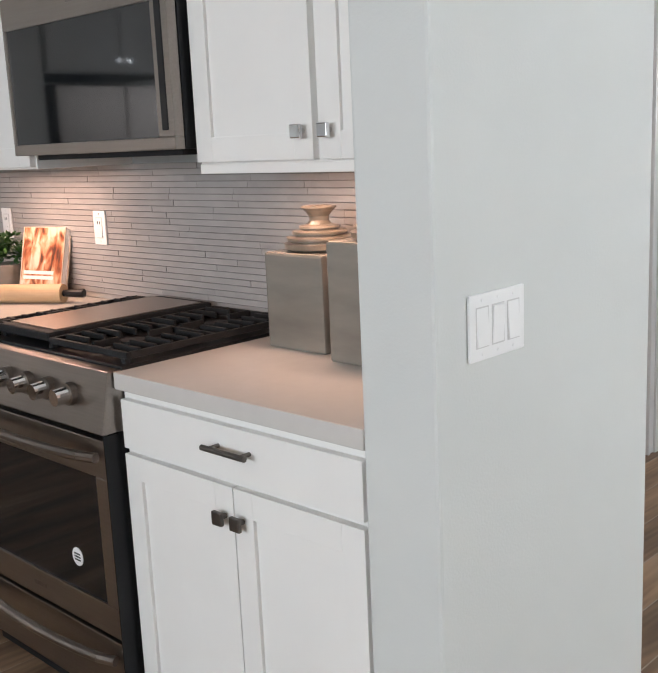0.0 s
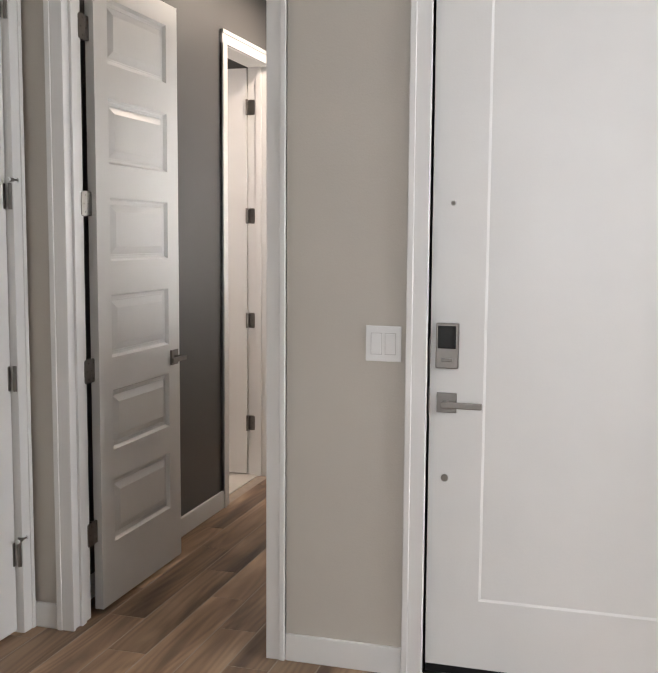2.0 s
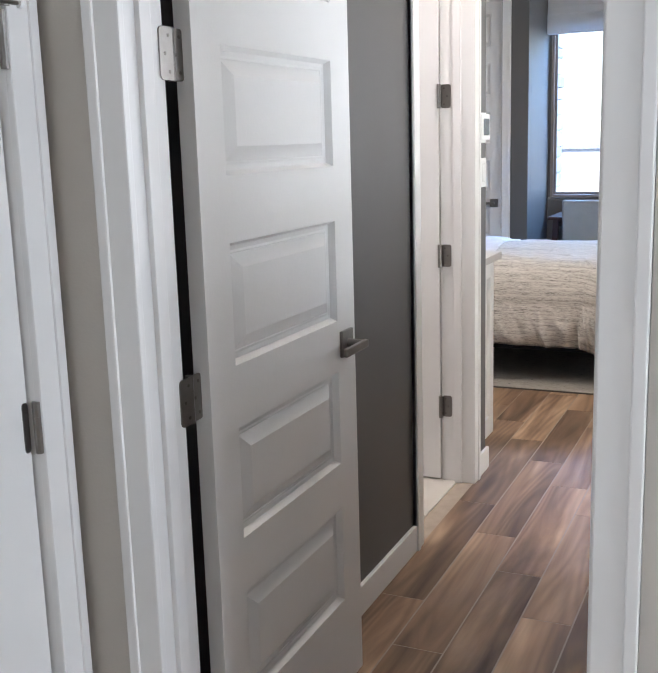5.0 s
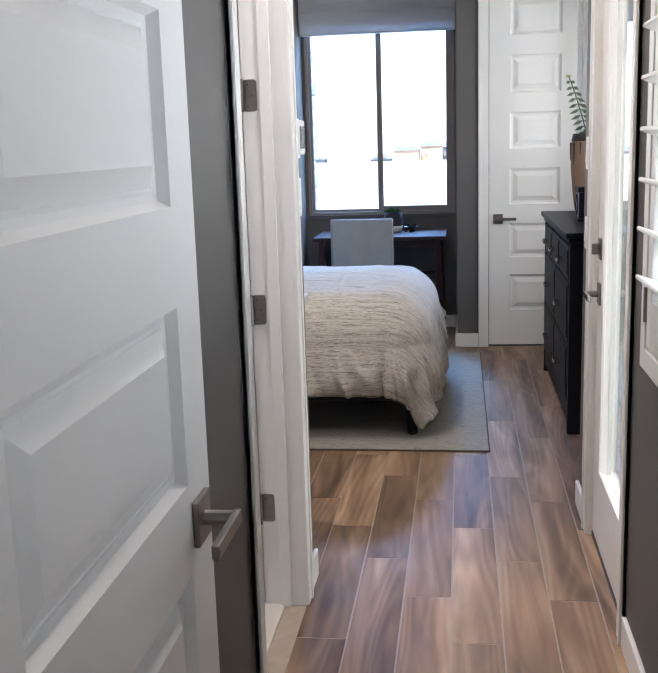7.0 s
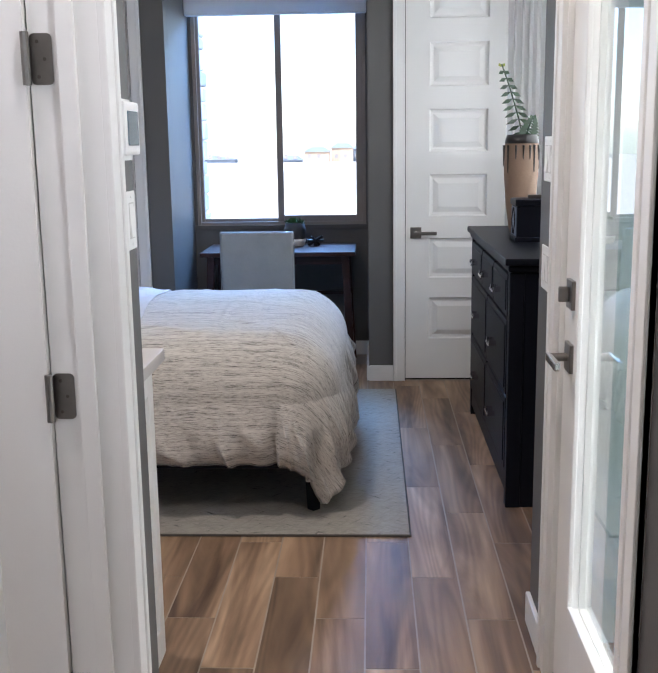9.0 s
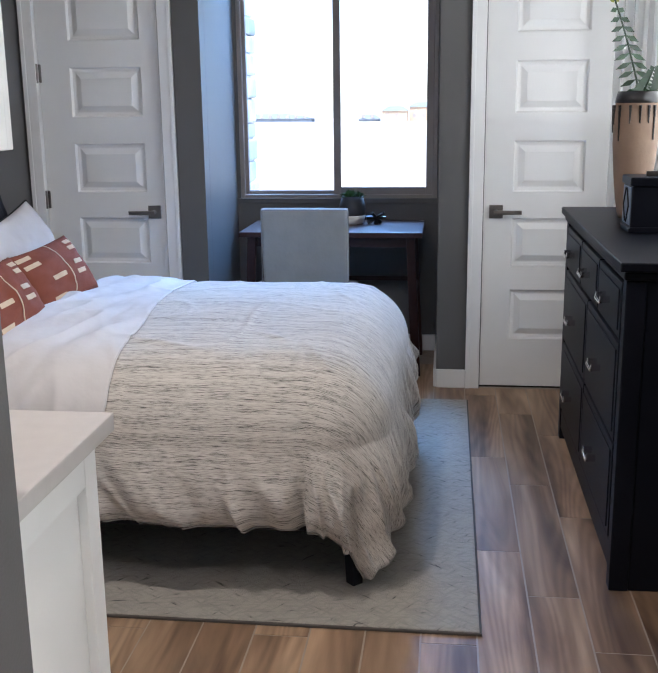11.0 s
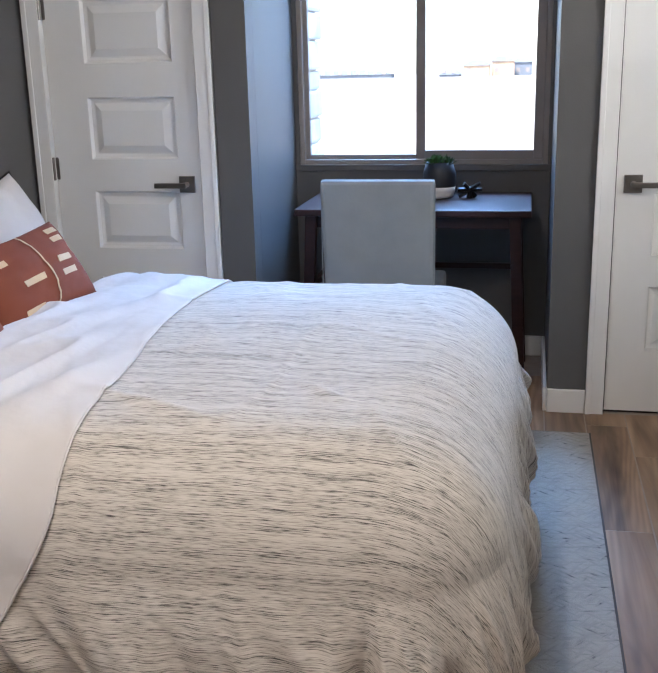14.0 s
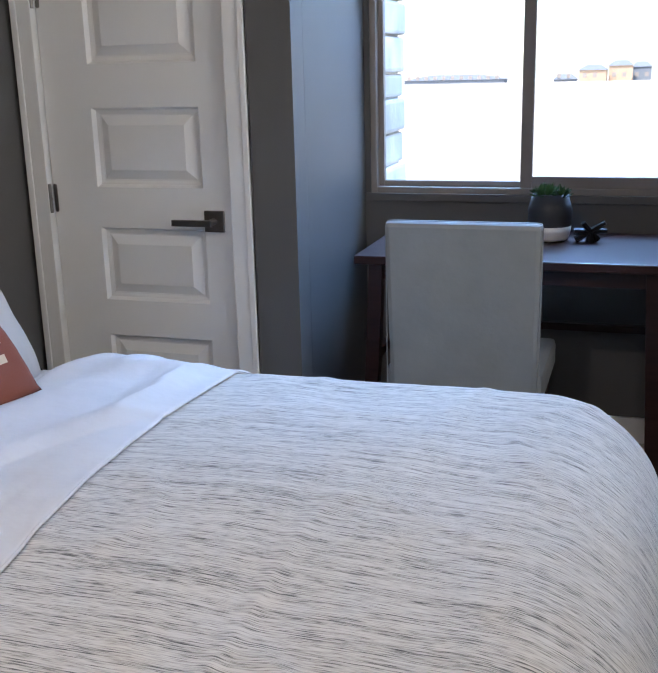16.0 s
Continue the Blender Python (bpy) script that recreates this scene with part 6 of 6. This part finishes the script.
bow_handle(od, 0.715, 2.012)
dd = part("warming_drawer", boxes((RX0 + 0.006, RX1 - 0.006, 2.014, 2.048, 0.07, 0.243), bevel=0.004), STEEL, rg)
bow_handle(dd, 0.200, 2.014)
part("foot_panel", boxes((RX0 + 0.02, RX1 - 0.02, 2.06, 2.08, 0.0, 0.07)), BLACK, rg)
part("badge", boxes((-1.0, -0.94, 2.0105, 2.0125, 0.29, 0.30)), NICKEL, od)
# grates: left, right, and a flat griddle in the middle
for gx0, gx1 in ((RX0 + 0.010, RX0 + 0.130), (RX1 - 0.355, RX1 - 0.012)):
    bm = boxes((gx0, gx1, 2.095, 2.107, 0.932, 0.948), (gx0, gx1, 2.630, 2.642, 0.932, 0.948), (gx0, gx0 + 0.012, 2.107, 2.630, 0.932, 0.948), (gx1 - 0.012, gx1, 2.107, 2.630, 0.932, 0.948), (gx0 + 0.012, gx1 - 0.012, 2.362, 2.374, 0.932, 0.948), bevel=0.002)
    for cy in (2.235, 2.505):
        for j in range(5):
            y = cy - 0.095 + j * 0.0475
            box(bm, gx0 + 0.012, gx0 + 0.012 + (gx1 - gx0) * 0.3, y - 0.005, y + 0.005, 0.934, 0.952, bevel=0.002)
            box(bm, gx1 - 0.012 - (gx1 - gx0) * 0.3, gx1 - 0.012, y - 0.005, y + 0.005, 0.934, 0.952, bevel=0.002)
        box(bm, (gx0 + gx1) / 2 - 0.005, (gx0 + gx1) / 2 + 0.005, cy - 0.12, cy - 0.045, 0.934, 0.952, bevel=0.002)
        box(bm, (gx0 + gx1) / 2 - 0.005, (gx0 + gx1) / 2 + 0.005, cy + 0.045, cy + 0.12, 0.934, 0.952, bevel=0.002)
    for x in (gx0 + 0.01, gx1 - 0.01):
        for y in (2.10, 2.636):
            box(bm, x - 0.008, x + 0.008, y - 0.008, y + 0.008, 0.9215, 0.933)
    part("grate", bm, IRON, rg, "black cast iron grate")
    for cy in (2.235, 2.505):
        part("burner", lathe([(0.048, 0.921), (0.048, 0.928), (0.034, 0.929), (0.034, 0.937), (0.0, 0.938)], 20), IRON, rg).location = ((gx0 + gx1) / 2, cy, 0)
part("griddle", boxes((RX0 + 0.135, RX1 - 0.365, 2.10, 2.64, 0.934, 0.958), bevel=0.006), IRON, rg, "flat cast iron griddle")
part("griddle_plate", boxes((RX0 + 0.149, RX1 - 0.379, 2.13, 2.61, 0.957, 0.961), bevel=0.001), STEEL, rg)
for x in (RX0 + 0.145, RX1 - 0.375):
    for y in (2.12, 2.62):
        part("griddle_foot", boxes((x - 0.008, x + 0.008, y - 0.01, y + 0.01, 0.9215, 0.936)), IRON, rg)

pin = thing("rolling_pin", "maple rolling pin with black handles on the counter", "rolling pin", pose(-1.74, 2.475, 0.947, 0, 0, 30))
part("roller", rod(bmesh.new(), (-0.14, 0, 0), (0.14, 0, 0), 0.032, 24), WOOD, pin, smooth=False)
for s in (-1, 1):
    part("handle", rod(bmesh.new(), (s * 0.14, 0, 0), (s * 0.215, 0, 0), 0.011, 12, 0.015), BLACK, pin, "black turned handle")


def canister(x, y, w, h, label, tip=True):
    c = thing("canister", label, "canister", pose(x, y, 0.914), "ceramic canisters")
    part("body", boxes((-w / 2, w / 2, -w / 2, w / 2, 0.0, h), bevel=0.007), GLAZE, c)
    rise = [(0.070, 0.001), (0.086, 0.006), (0.088, 0.019), (0.073, 0.021), (0.073, 0.024), (0.081, 0.027), (0.081, 0.033), (0.061, 0.036), (0.061, 0.039), (0.067, 0.041), (0.067, 0.047), (0.045, 0.050), (0.045, 0.052), (0.050, 0.054), (0.049, 0.059), (0.031, 0.063), (0.024, 0.072), (0.025, 0.082), (0.034, 0.094), (0.043, 0.102), (0.043, 0.106), (0.034, 0.106), (0.022, 0.098)]
    part("lid", lathe([(r, h + z) for r, z in rise], 40), GLAZETOP, c, "stepped tan glazed lid")
    return c


canister(-0.391, 2.537, 0.196, 0.236, "square grey glazed ceramic canister with a stepped lid")
canister(-0.135, 2.500, 0.205, 0.276, "taller square grey glazed ceramic canister with a stepped lid")

book = thing("cookbook", "cookbook with a cream and red cover on the counter", "book", pose(-1.82, 2.565, 0.914, -14, 0, 14))
part("page_block", boxes((-0.095, 0.095, 0.004, 0.028, 0.004, 0.246)), PLASTIC, book)
part("cover", boxes((-0.10, 0.10, 0.0, 0.004, 0.0, 0.25), (-0.10, 0.10, 0.028, 0.032, 0.0, 0.25), (-0.104, -0.10, 0.0, 0.032, 0.0, 0.25), bevel=0.001), COVER, book)
part("cover_picture", boxes((-0.097, 0.097, -0.0012, 0.0002, 0.003, 0.247)), COVERPRINT, book, "warm food photograph")
for z in (0.088, 0.070):
    part("cover_title", boxes((-0.085, 0.06, -0.002, -0.0005, z - 0.006, z + 0.006)), PLASTIC, book)
herb = thing("herb_pot", "green herb plant in a grey-green pot on the counter", "plant", pose(-2.03, 2.56, 0.914))
part("pot", lathe([(0.05, 0.0), (0.055, 0.01), (0.064, 0.105), (0.066, 0.11), (0.058, 0.11), (0.056, 0.095)], 26), GLAZE, herb, smooth=True)
random.seed(12)
for c in range(14):
    a, rr = random.uniform(0, 6.28), random.uniform(0.0, 0.07)
    cx, cy, cz = rr * math.cos(a), rr * math.sin(a), random.uniform(0.12, 0.20)
    bm = bmesh.new()
    for k in range(26):
        d = Vector((random.uniform(-1, 1), random.uniform(-1, 1), random.uniform(-0.4, 1))).normalized()
        p = Vector((cx, cy, cz)) + d * random.uniform(0.0, 0.03)
        q = d.cross(Vector((0.3, 0.2, 1))).normalized() * 0.009
        v = [bm.verts.new(t) for t in (p, p + d * 0.015 + q, p + d * 0.03, p + d * 0.015 - q)]
        bm.faces.new(v)
    part("leaf_cluster", bm, LEAF, herb)
switch_plate("outlet", 1, pose(-1.547, WALLY - 0.0135, 1.158), "white rocker outlet plate on the tiled splashback", outlet=True)
switch_plate("outlet", 1, pose(-2.174, WALLY - 0.0135, 1.158), "white outlet plate on the tiled splashback", outlet=True)

# ---- the other side of the kitchen, which shows as a reflection ----
isl = thing("refrigerator", "stainless french-door refrigerator across the kitchen", "refrigerator", pose(-3.60, 0.32, 0, 0, 0, -90))
part("body", boxes((-0.46, 0.46, -0.72, -0.05, 0.02, 1.78), bevel=0.006), STEEL, isl)
for x0, x1, hx in ((-0.455, -0.004, -0.05), (0.004, 0.455, 0.05)):
    d = part("door", boxes((x0, x1, -0.049, 0.0, 0.62, 1.775), bevel=0.006), STEEL, isl)
    part("handle", rod(bmesh.new(), (hx, 0.045, 0.75), (hx, 0.045, 1.45), 0.012), CHROME, d)
part("freezer_drawer", boxes((-0.455, 0.455, -0.049, 0.0, 0.04, 0.61), bevel=0.006), STEEL, isl)
tall = thing("tall_cabinet", "white cabinets above and beside the refrigerator", "cabinet", pose(-3.62, 0.32, 0, 0, 0, -90))
part("body", boxes((-0.49, 0.49, -0.70, -0.02, 1.84, 2.42)), CABINET, tall)
for x in (-0.48, 0.005):
    d = part("door", boxes((x, x + 0.475, -0.02, 0.0, 1.85, 2.41), bevel=0.003), CABINET, tall)
    part("knob", boxes((-0.04 if x < 0 else 0.03, -0.02 if x < 0 else 0.05, 0.0, 0.025, 1.90, 1.925)), CHROME, d)
part("side_cabinet", boxes((-1.55, -0.50, -0.70, -0.02, 0.0, 2.42), bevel=0.003), CABINET, tall)

# ---- tiled splashback: thin stacked strips ----
splash = structure("splashback", boxes((-2.9, 0.179, WALLY - 0.006, WALLY - 0.0005, 0.914, 1.365)), GROUT, "grey stacked strip tile splashback", "splashback")
random.seed(21)
strips = {}
for ln in (0.30, 0.225, 0.15):
    me = bpy.data.meshes.new("strip_tile")
    b2 = boxes((0, ln - 0.0009, WALLY - 0.0125, WALLY - 0.0055, 0, 0.0165))
    b2.to_mesh(me)
    b2.free()
    me.materials.append(TILE)
    strips[ln] = me
made = 0
row = 0
while 0.916 + row * 0.0188 < 1.35:
    x = -2.45 - random.uniform(0, 0.28)
    while x < -0.02:
        ln = random.choice((0.30, 0.30, 0.30, 0.225))
        ln = min((0.15, 0.225, 0.30), key=lambda q: abs(q - min(ln, 0.175 - x))) if x + ln > 0.176 else ln
        ob = new("strip_tile", strips[ln])
        ob.location = (x, random.uniform(-0.0008, 0.0008), 0.916 + row * 0.0188)
        ob.parent = splash
        x += ln
        made += 1
    row += 1

# ---- wood-look floor planks ----
PW_, PL_ = 0.149, 0.8475
plank_me = bpy.data.meshes.new("plank")
b3 = boxes((0.0025, PW_ - 0.0025, 0.0022, PL_ - 0.0022, -0.010, 0.0), bevel=0.0005)
b3.to_mesh(plank_me)
b3.free()
plank_me.materials.append(PLANK)
floor_ob = bpy.data.objects["floor"]
random.seed(31)
bmf = bmesh.new()
near = 0
i0 = -26
for i in range(i0, 30):
    x = -0.397 + i * PW_
    if x + PW_ > 4.3 or x < -4.3:
        continue
    off = (8.003 + 3.9 - 0.2825 * i) % PL_ - PL_
    y = -3.9 + off
    while y < 11.0:
        y1 = y + PL_
        inside_bath = -2.7 < x < -0.83 and 4.7 < y < 7.2
        if y1 <= 11.72 and not inside_bath and (y1 < 10.97 or -1.38 < x < -0.3):
            if (-0.95 < x < 0.75 and 2.9 < y and y1 < 11.8) or (-2.0 < x < 1.7 and 2.2 < y < 4.6):
                ob = new("plank", plank_me)
                ob.location = (x, y, random.uniform(-0.0002, 0.0002))
                ob.parent = floor_ob
                near += 1
            elif x > -4.2:
                box(bmf, x + 0.002, x + PW_ - 0.002, y + 0.0016, y1 - 0.0016, -0.010, 0.0)
        elif inside_bath and y1 > 7.2:
            box(bmf, x + 0.002, x + PW_ - 0.002, 7.2, y1 - 0.0016, -0.010, 0.0)
        elif y1 > 10.97 and not inside_bath and y < 10.9:
            box(bmf, x + 0.002, x + PW_ - 0.002, y + 0.0016, 10.958, -0.010, 0.0)
        y += PL_
far_planks = link("floor_planks", bmf, PLANK, floor_ob)
far_planks["kind"] = "stuff"
